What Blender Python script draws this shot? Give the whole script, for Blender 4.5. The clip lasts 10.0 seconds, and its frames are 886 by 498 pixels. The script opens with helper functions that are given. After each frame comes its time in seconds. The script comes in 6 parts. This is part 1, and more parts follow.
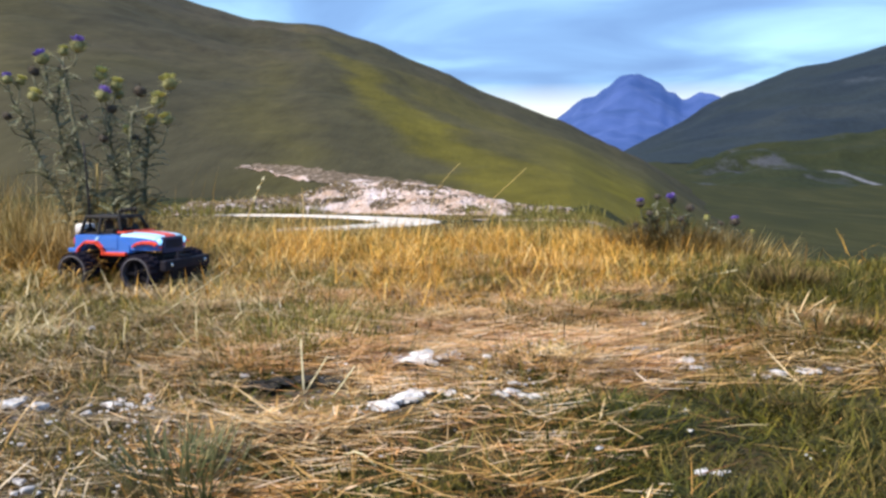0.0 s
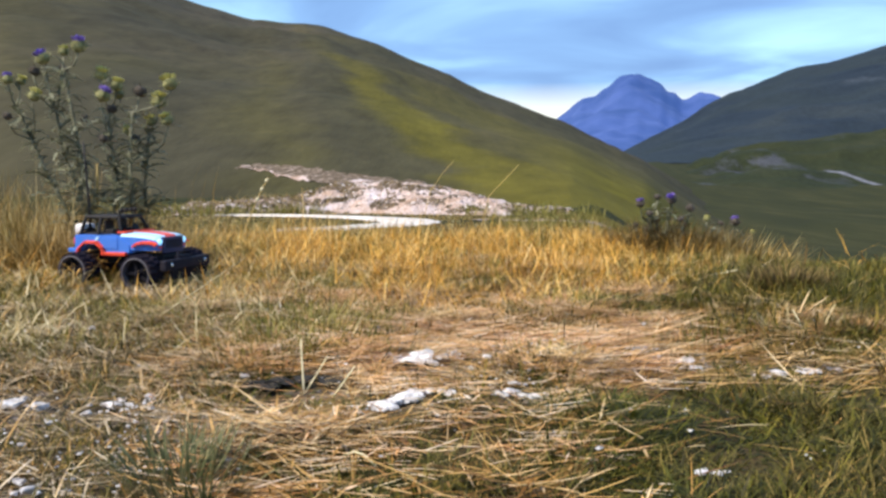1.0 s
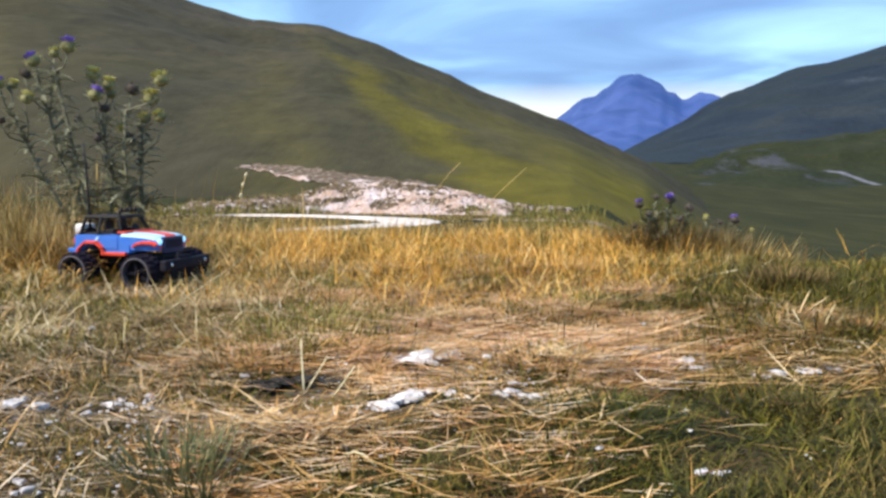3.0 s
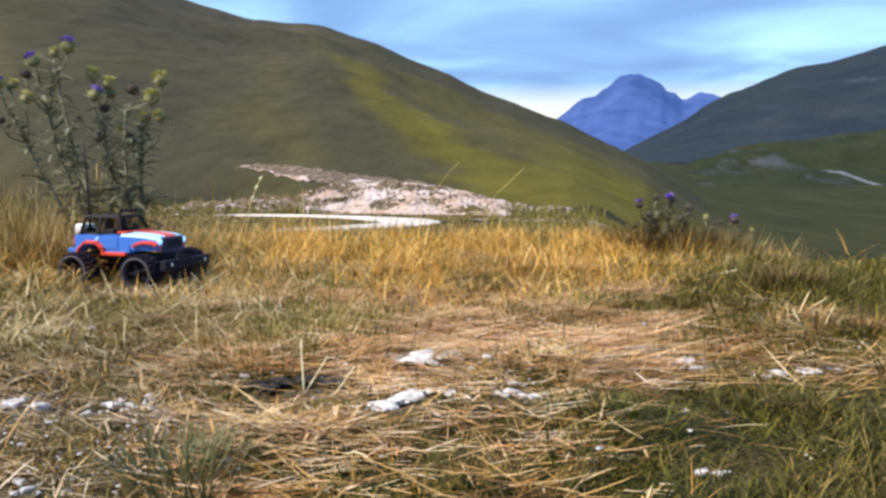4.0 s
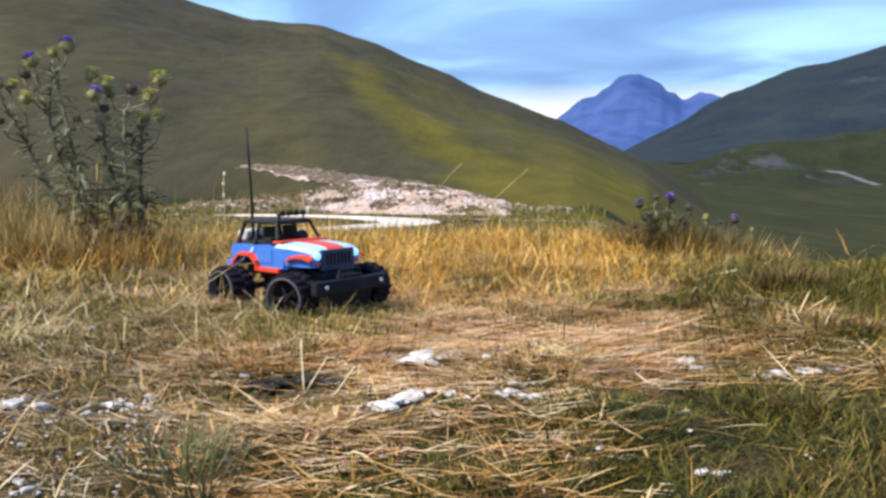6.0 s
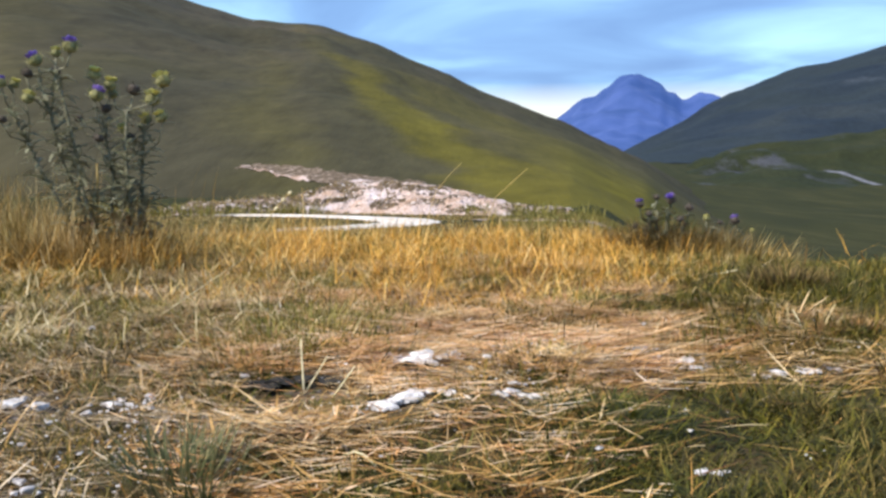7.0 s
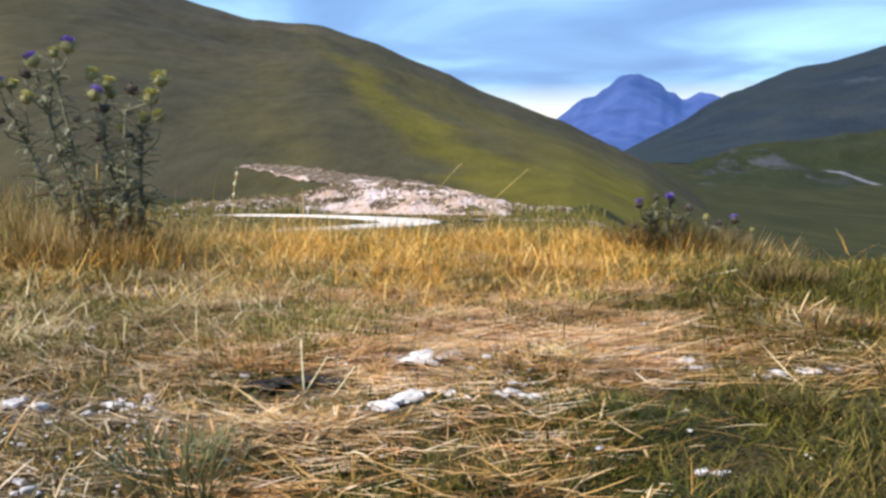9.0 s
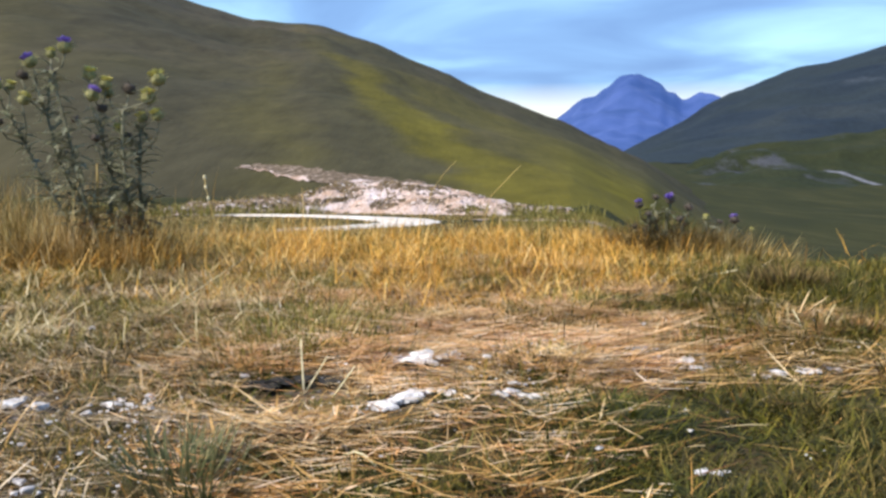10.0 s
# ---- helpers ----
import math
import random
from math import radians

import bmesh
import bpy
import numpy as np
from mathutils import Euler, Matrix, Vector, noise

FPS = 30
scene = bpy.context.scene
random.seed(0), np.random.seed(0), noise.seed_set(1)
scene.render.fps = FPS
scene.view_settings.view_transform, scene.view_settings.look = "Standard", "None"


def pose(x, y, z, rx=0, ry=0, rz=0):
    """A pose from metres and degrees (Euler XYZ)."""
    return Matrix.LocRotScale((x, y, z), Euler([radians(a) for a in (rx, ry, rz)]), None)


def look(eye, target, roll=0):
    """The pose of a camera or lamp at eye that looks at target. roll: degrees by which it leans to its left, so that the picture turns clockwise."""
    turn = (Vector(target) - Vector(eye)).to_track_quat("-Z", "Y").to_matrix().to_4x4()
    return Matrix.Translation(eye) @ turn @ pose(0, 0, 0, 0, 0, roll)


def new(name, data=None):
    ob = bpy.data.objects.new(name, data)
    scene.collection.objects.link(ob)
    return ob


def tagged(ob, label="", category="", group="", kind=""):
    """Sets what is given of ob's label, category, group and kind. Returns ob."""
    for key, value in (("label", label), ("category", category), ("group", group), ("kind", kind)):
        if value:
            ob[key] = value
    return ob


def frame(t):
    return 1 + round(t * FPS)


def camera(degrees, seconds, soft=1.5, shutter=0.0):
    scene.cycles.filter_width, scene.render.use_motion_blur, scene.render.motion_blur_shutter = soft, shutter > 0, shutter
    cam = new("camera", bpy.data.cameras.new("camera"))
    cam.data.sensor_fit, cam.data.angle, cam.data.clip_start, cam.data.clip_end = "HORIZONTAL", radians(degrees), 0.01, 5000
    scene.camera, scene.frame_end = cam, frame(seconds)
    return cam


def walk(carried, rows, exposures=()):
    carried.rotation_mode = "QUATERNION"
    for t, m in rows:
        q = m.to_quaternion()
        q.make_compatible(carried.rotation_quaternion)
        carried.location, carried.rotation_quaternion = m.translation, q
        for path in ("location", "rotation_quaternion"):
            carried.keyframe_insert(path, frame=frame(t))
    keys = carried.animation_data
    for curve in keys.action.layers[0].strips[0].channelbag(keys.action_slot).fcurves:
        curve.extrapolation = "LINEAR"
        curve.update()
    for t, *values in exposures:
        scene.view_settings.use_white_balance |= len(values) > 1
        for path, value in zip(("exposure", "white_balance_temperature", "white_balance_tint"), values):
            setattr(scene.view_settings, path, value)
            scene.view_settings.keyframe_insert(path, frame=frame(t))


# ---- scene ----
import itertools

# ---------------------------------------------------------------- camera
cam = camera(55, 10.0, soft=2.8)
EYE = (0.0, 0.0, 0.40)
walk(cam, [(0.0, pose(*EYE, 90 - 5.349, 0, 0)), (10.0, pose(*EYE, 90 - 5.349, 0, 0))])

# ---------------------------------------------------------------- world and sun
scene.view_settings.exposure = 0.45


def make_world():
    w = bpy.data.worlds.new("overcast_sky")
    scene.world = w
    w.use_nodes = True
    nt = w.node_tree
    nt.nodes.clear()
    N, L = nt.nodes.new, nt.links.new
    out = N("ShaderNodeOutputWorld")
    sky = N("ShaderNodeTexSky")
    sky.sky_type = "NISHITA"
    sky.sun_disc = False
    sky.sun_elevation = radians(48)
    sky.sun_rotation = radians(240)
    sky.altitude = 1500
    bg_sky = N("ShaderNodeBackground")
    bg_sky.inputs["Strength"].default_value = 0.10
    L(sky.outputs[0], bg_sky.inputs["Color"])
    tc = N("ShaderNodeTexCoord")
    sep = N("ShaderNodeSeparateXYZ")
    L(tc.outputs["Generated"], sep.inputs[0])
    # cloud deck seen from below: direction projected on a plane overhead
    lift = N("ShaderNodeMath"); lift.operation = "ABSOLUTE"
    L(sep.outputs["Z"], lift.inputs[0])
    lift2 = N("ShaderNodeMath"); lift2.operation = "ADD"; lift2.inputs[1].default_value = 0.10
    L(lift.outputs[0], lift2.inputs[0])
    dx = N("ShaderNodeMath"); dx.operation = "DIVIDE"
    dy = N("ShaderNodeMath"); dy.operation = "DIVIDE"
    L(sep.outputs["X"], dx.inputs[0]); L(lift2.outputs[0], dx.inputs[1])
    L(sep.outputs["Y"], dy.inputs[0]); L(lift2.outputs[0], dy.inputs[1])
    comb = N("ShaderNodeCombineXYZ")
    L(dx.outputs[0], comb.inputs[0]); L(dy.outputs[0], comb.inputs[1])
    n1 = N("ShaderNodeTexNoise")
    n1.inputs["Scale"].default_value = 0.85
    n1.inputs["Detail"].default_value = 6.0
    n1.inputs["Roughness"].default_value = 0.45
    n1.inputs["Distortion"].default_value = 0.5
    L(comb.outputs[0], n1.inputs["Vector"])
    ramp = N("ShaderNodeValToRGB")
    e = ramp.color_ramp.elements
    e[0].position, e[0].color = 0.32, (0.155, 0.29, 0.60, 1)
    e[1].position, e[1].color = 0.70, (0.50, 0.86, 1.0, 1)
    mid = e.new(0.50); mid.color = (0.25, 0.46, 0.82, 1)
    L(n1.outputs["Fac"], ramp.inputs[0])
    # clearer, brighter air low over the horizon
    low = N("ShaderNodeMapRange")
    low.inputs["From Min"].default_value = 0.099
    low.inputs["From Max"].default_value = 0.066
    L(sep.outputs["Z"], low.inputs["Value"])
    mix = N("ShaderNodeMix"); mix.data_type = "RGBA"
    L(low.outputs[0], mix.inputs["Factor"])
    L(ramp.outputs[0], mix.inputs["A"])
    mix.inputs["B"].default_value = (0.95, 0.97, 0.88, 1)
    bg_cloud = N("ShaderNodeBackground")
    bg_cloud.inputs["Strength"].default_value = 0.95
    L(mix.outputs["Result"], bg_cloud.inputs["Color"])
    ms = N("ShaderNodeMixShader")
    ms.inputs[0].default_value = 0.85
    L(bg_sky.outputs[0], ms.inputs[1]); L(bg_cloud.outputs[0], ms.inputs[2])
    L(ms.outputs[0], out.inputs["Surface"])


make_world()
sun = new("sun", bpy.data.lights.new("sun", "SUN"))
sun.data.energy = 5.4
sun.data.angle = radians(8)
sun.data.color = (1.0, 0.85, 0.66)
sun.matrix_world = look((-4.2, -2.4, 5.4), (0, 0, 0))


# ---------------------------------------------------------------- materials
def material(name, build):
    m = bpy.data.materials.new(name)
    m.use_nodes = True
    nt = m.node_tree
    bsdf = nt.nodes["Principled BSDF"]
    build(nt, bsdf)
    return m


def noise_node(nt, scale, detail=4.0, rough=0.55, stretch=None, coords="Object"):
    tc = nt.nodes.new("ShaderNodeTexCoord")
    n = nt.nodes.new("ShaderNodeTexNoise")
    n.inputs["Scale"].default_value = scale
    n.inputs["Detail"].default_value = detail
    n.inputs["Roughness"].default_value = rough
    if stretch:
        mp = nt.nodes.new("ShaderNodeMapping")
        mp.inputs["Scale"].default_value = stretch
        nt.links.new(tc.outputs[coords], mp.inputs[0])
        nt.links.new(mp.outputs[0], n.inputs["Vector"])
    else:
        nt.links.new(tc.outputs[coords], n.inputs["Vector"])
    return n.outputs["Fac"]


def ramp_node(nt, fac, stops):
    r = nt.nodes.new("ShaderNodeValToRGB")
    e = r.color_ramp.elements
    e[0].position, e[0].color = stops[0][0], (*stops[0][1], 1)
    e[1].position, e[1].color = stops[-1][0], (*stops[-1][1], 1)
    for p, c in stops[1:-1]:
        e.new(p).color = (*c, 1)
    nt.links.new(fac, r.inputs[0])
    return r.outputs[0]


def mix_node(nt, fac, a, b, mode="MIX"):
    m = nt.nodes.new("ShaderNodeMix")
    m.data_type = "RGBA"
    m.blend_type = mode
    for key, v in (("Factor", fac), ("A", a), ("B", b)):
        if isinstance(v, (int, float)):
            m.inputs[key].default_value = v
        elif isinstance(v, tuple):
            m.inputs[key].default_value = (*v, 1)
        else:
            nt.links.new(v, m.inputs[key])
    return m.outputs["Result"]


def bump_node(nt, bsdf, height, strength, distance):
    b = nt.nodes.new("ShaderNodeBump")
    b.inputs["Strength"].default_value = strength
    b.inputs["Distance"].default_value = distance
    nt.links.new(height, b.inputs["Height"])
    nt.links.new(b.outputs[0], bsdf.inputs["Normal"])


def blade_material(name, stops, tint_a, tint_b, tint_scale, translucent=0.3):
    """Grass: each blade takes its own colour, with broad drifts of another tone."""
    def build(nt, bsdf):
        geo = nt.nodes.new("ShaderNodeNewGeometry")
        col = ramp_node(nt, geo.outputs["Random Per Island"], stops)
        drift = ramp_node(nt, noise_node(nt, tint_scale, 3.0), [(0.38, tint_a), (0.62, tint_b)])
        col = mix_node(nt, 1.0, col, drift, "MULTIPLY")
        nt.links.new(col, bsdf.inputs["Base Color"])
        bsdf.inputs["Roughness"].default_value = 0.6
        bsdf.inputs["Specular IOR Level"].default_value = 0.3
        tr = nt.nodes.new("ShaderNodeBsdfTranslucent")
        nt.links.new(col, tr.inputs["Color"])
        ms = nt.nodes.new("ShaderNodeMixShader")
        ms.inputs[0].default_value = translucent
        out = nt.nodes["Material Output"]
        nt.links.new(bsdf.outputs[0], ms.inputs[1])
        nt.links.new(tr.outputs[0], ms.inputs[2])
        nt.links.new(ms.outputs[0], out.inputs["Surface"])
    return material(name, build)


def speckled(name, stops, scale, rough, fine=0.0, fine_scale=120.0, bump=0.0, bump_dist=0.01, metal=0.0, stretch=None):
    def build(nt, bsdf):
        n = noise_node(nt, scale, 5.0, 0.6, stretch)
        col = ramp_node(nt, n, stops)
        if fine:
            f = noise_node(nt, fine_scale, 3.0)
            dark = ramp_node(nt, f, [(0.3, (1 - fine,) * 3), (0.7, (1.0, 1.0, 1.0))])
            col = mix_node(nt, 1.0, col, dark, "MULTIPLY")
        nt.links.new(col, bsdf.inputs["Base Color"])
        bsdf.inputs["Roughness"].default_value = rough
        bsdf.inputs["Metallic"].default_value = metal
        if bump:
            bump_node(nt, bsdf, noise_node(nt, fine_scale, 4.0), bump, bump_dist)
    return material(name, build)




def ground_build(nt, bsdf):
    tc = nt.nodes.new("ShaderNodeTexCoord")
    ln = nt.nodes.new("ShaderNodeVectorMath"); ln.operation = "LENGTH"
    nt.links.new(tc.outputs["Object"], ln.inputs[0])
    far = nt.nodes.new("ShaderNodeMapRange")
    far.inputs["From Min"].default_value, far.inputs["From Max"].default_value = 4.0, 9.0
    nt.links.new(ln.outputs["Value"], far.inputs["Value"])
    soil = ramp_node(nt, noise_node(nt, 9.0, 5.0, 0.6), [(0.30, (0.030, 0.024, 0.013)), (0.55, (0.085, 0.064, 0.032)), (0.75, (0.17, 0.135, 0.09))])
    grit = ramp_node(nt, noise_node(nt, 110.0, 3.0), [(0.3, (0.45, 0.45, 0.45)), (0.65, (1.0, 1.0, 1.0))])
    soil = mix_node(nt, 1.0, soil, grit, "MULTIPLY")
    worn = nt.nodes.new("ShaderNodeAttribute"); worn.attribute_name = "grit"
    lime = ramp_node(nt, noise_node(nt, 30.0, 5.0, 0.7), [(0.40, (0.06, 0.045, 0.032)), (0.56, (0.22, 0.18, 0.16)), (0.68, (0.68, 0.64, 0.72))])
    soil = mix_node(nt, worn.outputs["Fac"], soil, lime)
    turf = ramp_node(nt, noise_node(nt, 0.25, 6.0, 0.65, (1.5, 0.2, 1.0)), [(0.35, (0.022, 0.026, 0.013)), (0.55, (0.032, 0.035, 0.015)), (0.7, (0.052, 0.050, 0.024))])
    col = mix_node(nt, far.outputs[0], soil, turf)
    nt.links.new(col, bsdf.inputs["Base Color"])
    bsdf.inputs["Roughness"].default_value = 0.95
    bsdf.inputs["Specular IOR Level"].default_value = 0.05
    bump_node(nt, bsdf, noise_node(nt, 60.0, 5.0), 0.6, 0.012)


M_GROUND = material("trampled_ground", ground_build)


def hill_material(name, dark, mid, light, band, scale, bare, rough=0.95, road=None, worn=0.66, belt=False):
    def build(nt, bsdf):
        base = ramp_node(nt, noise_node(nt, scale * 1.7, 6.0, 0.6, (1.4, 0.7, 0.5)), [(0.30, dark), (0.50, mid), (0.66, light)])
        streak = ramp_node(nt, noise_node(nt, scale, 4.0, 0.55, (1.4, 0.7, 0.2)), [(0.44, (0, 0, 0)), (0.62, (1, 1, 1))])
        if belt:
            # a broad belt of yellower turf colour across the lower slope
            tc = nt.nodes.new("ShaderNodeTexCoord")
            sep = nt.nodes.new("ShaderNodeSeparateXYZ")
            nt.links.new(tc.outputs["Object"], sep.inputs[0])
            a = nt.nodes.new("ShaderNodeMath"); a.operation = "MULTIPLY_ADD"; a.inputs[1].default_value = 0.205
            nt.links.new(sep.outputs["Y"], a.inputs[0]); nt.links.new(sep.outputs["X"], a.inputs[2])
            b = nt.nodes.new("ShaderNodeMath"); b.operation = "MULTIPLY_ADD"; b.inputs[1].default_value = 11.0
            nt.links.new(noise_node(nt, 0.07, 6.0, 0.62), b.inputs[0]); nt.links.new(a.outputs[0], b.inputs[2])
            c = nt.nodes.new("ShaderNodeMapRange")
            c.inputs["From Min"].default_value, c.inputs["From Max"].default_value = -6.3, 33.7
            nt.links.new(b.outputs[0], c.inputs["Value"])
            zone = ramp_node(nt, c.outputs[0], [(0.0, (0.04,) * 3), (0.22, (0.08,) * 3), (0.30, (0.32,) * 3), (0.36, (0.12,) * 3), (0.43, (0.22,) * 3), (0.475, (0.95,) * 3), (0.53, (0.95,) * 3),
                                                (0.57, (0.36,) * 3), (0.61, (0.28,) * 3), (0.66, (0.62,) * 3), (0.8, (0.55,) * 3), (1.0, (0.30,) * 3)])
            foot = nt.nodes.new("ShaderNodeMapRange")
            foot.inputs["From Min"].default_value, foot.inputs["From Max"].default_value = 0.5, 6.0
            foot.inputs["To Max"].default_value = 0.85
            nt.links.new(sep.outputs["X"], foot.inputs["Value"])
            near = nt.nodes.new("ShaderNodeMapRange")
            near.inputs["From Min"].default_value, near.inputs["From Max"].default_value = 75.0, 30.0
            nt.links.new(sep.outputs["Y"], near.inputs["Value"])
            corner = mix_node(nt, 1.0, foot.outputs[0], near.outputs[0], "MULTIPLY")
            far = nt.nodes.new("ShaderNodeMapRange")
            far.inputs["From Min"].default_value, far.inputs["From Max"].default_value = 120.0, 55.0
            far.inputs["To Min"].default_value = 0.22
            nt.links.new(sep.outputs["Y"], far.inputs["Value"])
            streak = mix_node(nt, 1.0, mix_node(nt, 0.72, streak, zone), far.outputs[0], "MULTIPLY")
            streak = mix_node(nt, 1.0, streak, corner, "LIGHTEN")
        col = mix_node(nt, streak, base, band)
        soil = ramp_node(nt, noise_node(nt, scale * 2.6, 5.0, 0.65, (1.0, 0.4, 1.0)), [(worn, (0, 0, 0)), (worn + 0.08, (0.75, 0.75, 0.75))])
        col = mix_node(nt, soil, col, bare)
        if road:
            # a pale track that climbs the slope at one easting, with wavering edges
            tc = nt.nodes.new("ShaderNodeTexCoord")
            sep = nt.nodes.new("ShaderNodeSeparateXYZ")
            nt.links.new(tc.outputs["Object"], sep.inputs[0])
            wob = nt.nodes.new("ShaderNodeMath"); wob.operation = "MULTIPLY_ADD"
            wob.inputs[1].default_value = 4.0
            nt.links.new(noise_node(nt, 0.06, 3.0), wob.inputs[0]); nt.links.new(sep.outputs["X"], wob.inputs[2])
            bend = nt.nodes.new("ShaderNodeMath"); bend.operation = "MULTIPLY_ADD"; bend.inputs[1].default_value = 0.45
            nt.links.new(sep.outputs["Y"], bend.inputs[0]); nt.links.new(wob.outputs[0], bend.inputs[2])
            off = nt.nodes.new("ShaderNodeMath"); off.operation = "SUBTRACT"; off.inputs[1].default_value = road + 2.0 + 0.45 * 215
            nt.links.new(bend.outputs[0], off.inputs[0])
            dist = nt.nodes.new("ShaderNodeMath"); dist.operation = "ABSOLUTE"
            nt.links.new(off.outputs[0], dist.inputs[0])
            lane = nt.nodes.new("ShaderNodeMapRange")
            lane.inputs["From Min"].default_value, lane.inputs["From Max"].default_value = 1.6, 0.1
            nt.links.new(dist.outputs[0], lane.inputs["Value"])
            end = nt.nodes.new("ShaderNodeMapRange")
            end.inputs["From Min"].default_value, end.inputs["From Max"].default_value = 232.0, 222.0
            nt.links.new(sep.outputs["Y"], end.inputs["Value"])
            both = nt.nodes.new("ShaderNodeMath"); both.operation = "MULTIPLY"
            nt.links.new(lane.outputs[0], both.inputs[0]); nt.links.new(end.outputs[0], both.inputs[1])
            col = mix_node(nt, both.outputs[0], col, (0.17, 0.18, 0.23))
        tuft = ramp_node(nt, noise_node(nt, scale * 40, 4.0, 0.7, (1.2, 0.45, 0.5)), [(0.3, (0.62, 0.62, 0.62)), (0.7, (1.15, 1.15, 1.15))])
        col = mix_node(nt, 1.0, col, tuft, "MULTIPLY")
        nt.links.new(col, bsdf.inputs["Base Color"])
        bsdf.inputs["Roughness"].default_value = rough
        bsdf.inputs["Specular IOR Level"].default_value = 0.1
        bump_node(nt, bsdf, noise_node(nt, scale * 25, 5.0, 0.7, (1.3, 0.3, 0.5)), 0.5, 0.4)
    return material(name, build)


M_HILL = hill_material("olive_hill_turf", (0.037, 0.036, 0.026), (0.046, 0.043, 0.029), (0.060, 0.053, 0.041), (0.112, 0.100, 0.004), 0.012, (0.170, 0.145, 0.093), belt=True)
# blue haze of the distance is mixed into this ridge's turf colours
M_RIDGE = hill_material("hazed_ridge_turf", (0.012, 0.020, 0.033), (0.018, 0.028, 0.043), (0.028, 0.038, 0.047), (0.021, 0.031, 0.040), 0.006, (0.043, 0.056, 0.077))
M_KNOLL = hill_material("valley_knoll_turf", (0.015, 0.020, 0.014), (0.022, 0.029, 0.014), (0.034, 0.038, 0.019), (0.026, 0.031, 0.012), 0.02, (0.058, 0.065, 0.090), road=97.0, worn=0.57)


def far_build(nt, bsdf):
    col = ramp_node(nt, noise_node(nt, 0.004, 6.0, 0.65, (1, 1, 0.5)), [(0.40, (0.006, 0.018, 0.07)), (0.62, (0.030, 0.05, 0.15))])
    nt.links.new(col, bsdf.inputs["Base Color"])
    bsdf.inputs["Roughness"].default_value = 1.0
    # haze of some kilometres of air, put into blue base colour and glow
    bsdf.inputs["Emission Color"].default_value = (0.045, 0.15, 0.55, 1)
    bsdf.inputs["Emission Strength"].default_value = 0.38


M_FAR = material("hazed_distant_rock", far_build)


def gravel_build(nt, bsdf):
    pale = ramp_node(nt, noise_node(nt, 1.6, 6.0, 0.65), [(0.36, (0.40, 0.29, 0.23)), (0.50, (0.56, 0.45, 0.42)), (0.64, (0.62, 0.57, 0.63))])
    brown = ramp_node(nt, noise_node(nt, 6.0, 5.0, 0.7), [(0.36, (0.055, 0.045, 0.025)), (0.52, (0.15, 0.115, 0.085)), (0.66, (0.40, 0.34, 0.32))])
    soil = nt.nodes.new("ShaderNodeAttribute"); soil.attribute_name = "soil"
    edge = nt.nodes.new("ShaderNodeMath"); edge.operation = "MULTIPLY_ADD"; edge.inputs[1].default_value = 1.1
    nt.links.new(noise_node(nt, 9.0, 5.0, 0.7), edge.inputs[0]); nt.links.new(soil.outputs["Fac"], edge.inputs[2])
    fac = ramp_node(nt, edge.outputs[0], [(0.82, (0, 0, 0)), (1.0, (1, 1, 1))])
    col = mix_node(nt, fac, pale, brown)
    grit = ramp_node(nt, noise_node(nt, 22.0, 4.0, 0.7), [(0.34, (0.55, 0.52, 0.50)), (0.6, (1.0, 1.0, 1.0))])
    col = mix_node(nt, 1.0, col, grit, "MULTIPLY")
    nt.links.new(col, bsdf.inputs["Base Color"])
    bsdf.inputs["Roughness"].default_value = 0.9
    bsdf.inputs["Specular IOR Level"].default_value = 0.1
    bump_node(nt, bsdf, noise_node(nt, 14.0, 5.0, 0.7), 0.7, 0.05)


M_GRAVEL = material("pale_gravel", gravel_build)
M_RUBBLE = material("mixed_rubble", lambda nt, bsdf: (nt.links.new(ramp_node(nt, nt.nodes.new("ShaderNodeNewGeometry").outputs["Random Per Island"],
                    [(0.0, (0.05, 0.042, 0.03)), (0.35, (0.20, 0.16, 0.13)), (0.6, (0.55, 0.47, 0.45)), (1.0, (0.82, 0.78, 0.78))]), bsdf.inputs["Base Color"]), bump_node(nt, bsdf, noise_node(nt, 40.0), 0.5, 0.01)))
M_ROAD = speckled("white_gravel_road", [(0.30, (0.42, 0.37, 0.32)), (0.65, (0.74, 0.71, 0.70))], 2.0, 0.9, 0.2, 25.0, 0.4, 0.03)
M_STONE = speckled("white_limestone", [(0.34, (0.34, 0.33, 0.35)), (0.50, (0.64, 0.64, 0.69)), (0.70, (0.82, 0.83, 0.88))], 45.0, 0.85, 0.35, 140.0, 0.6, 0.004)
M_DARK_LUMP = speckled("charred_wood", [(0.35, (0.008, 0.007, 0.007)), (0.7, (0.03, 0.026, 0.022))], 30.0, 0.9, 0.5, 160.0, 0.8, 0.004)

M_STRAW = blade_material("golden_straw", [(0.0, (0.05, 0.028, 0.008)), (0.35, (0.34, 0.195, 0.048)), (0.7, (0.80, 0.56, 0.22)), (1.0, (0.98, 0.88, 0.66))], (0.68, 0.54, 0.38), (1.0, 0.96, 0.92), 4.5, 0.2)
# the darkest blade colours put shadow gaps into this straw
M_PALE = blade_material("pale_pressed_straw", [(0.0, (0.10, 0.045, 0.016)), (0.25, (0.50, 0.26, 0.09)), (0.5, (0.95, 0.625, 0.29)), (1.0, (1.0, 0.94, 0.86))], (0.86, 0.70, 0.56), (1.0, 0.98, 0.95), 9.0, 0.2)
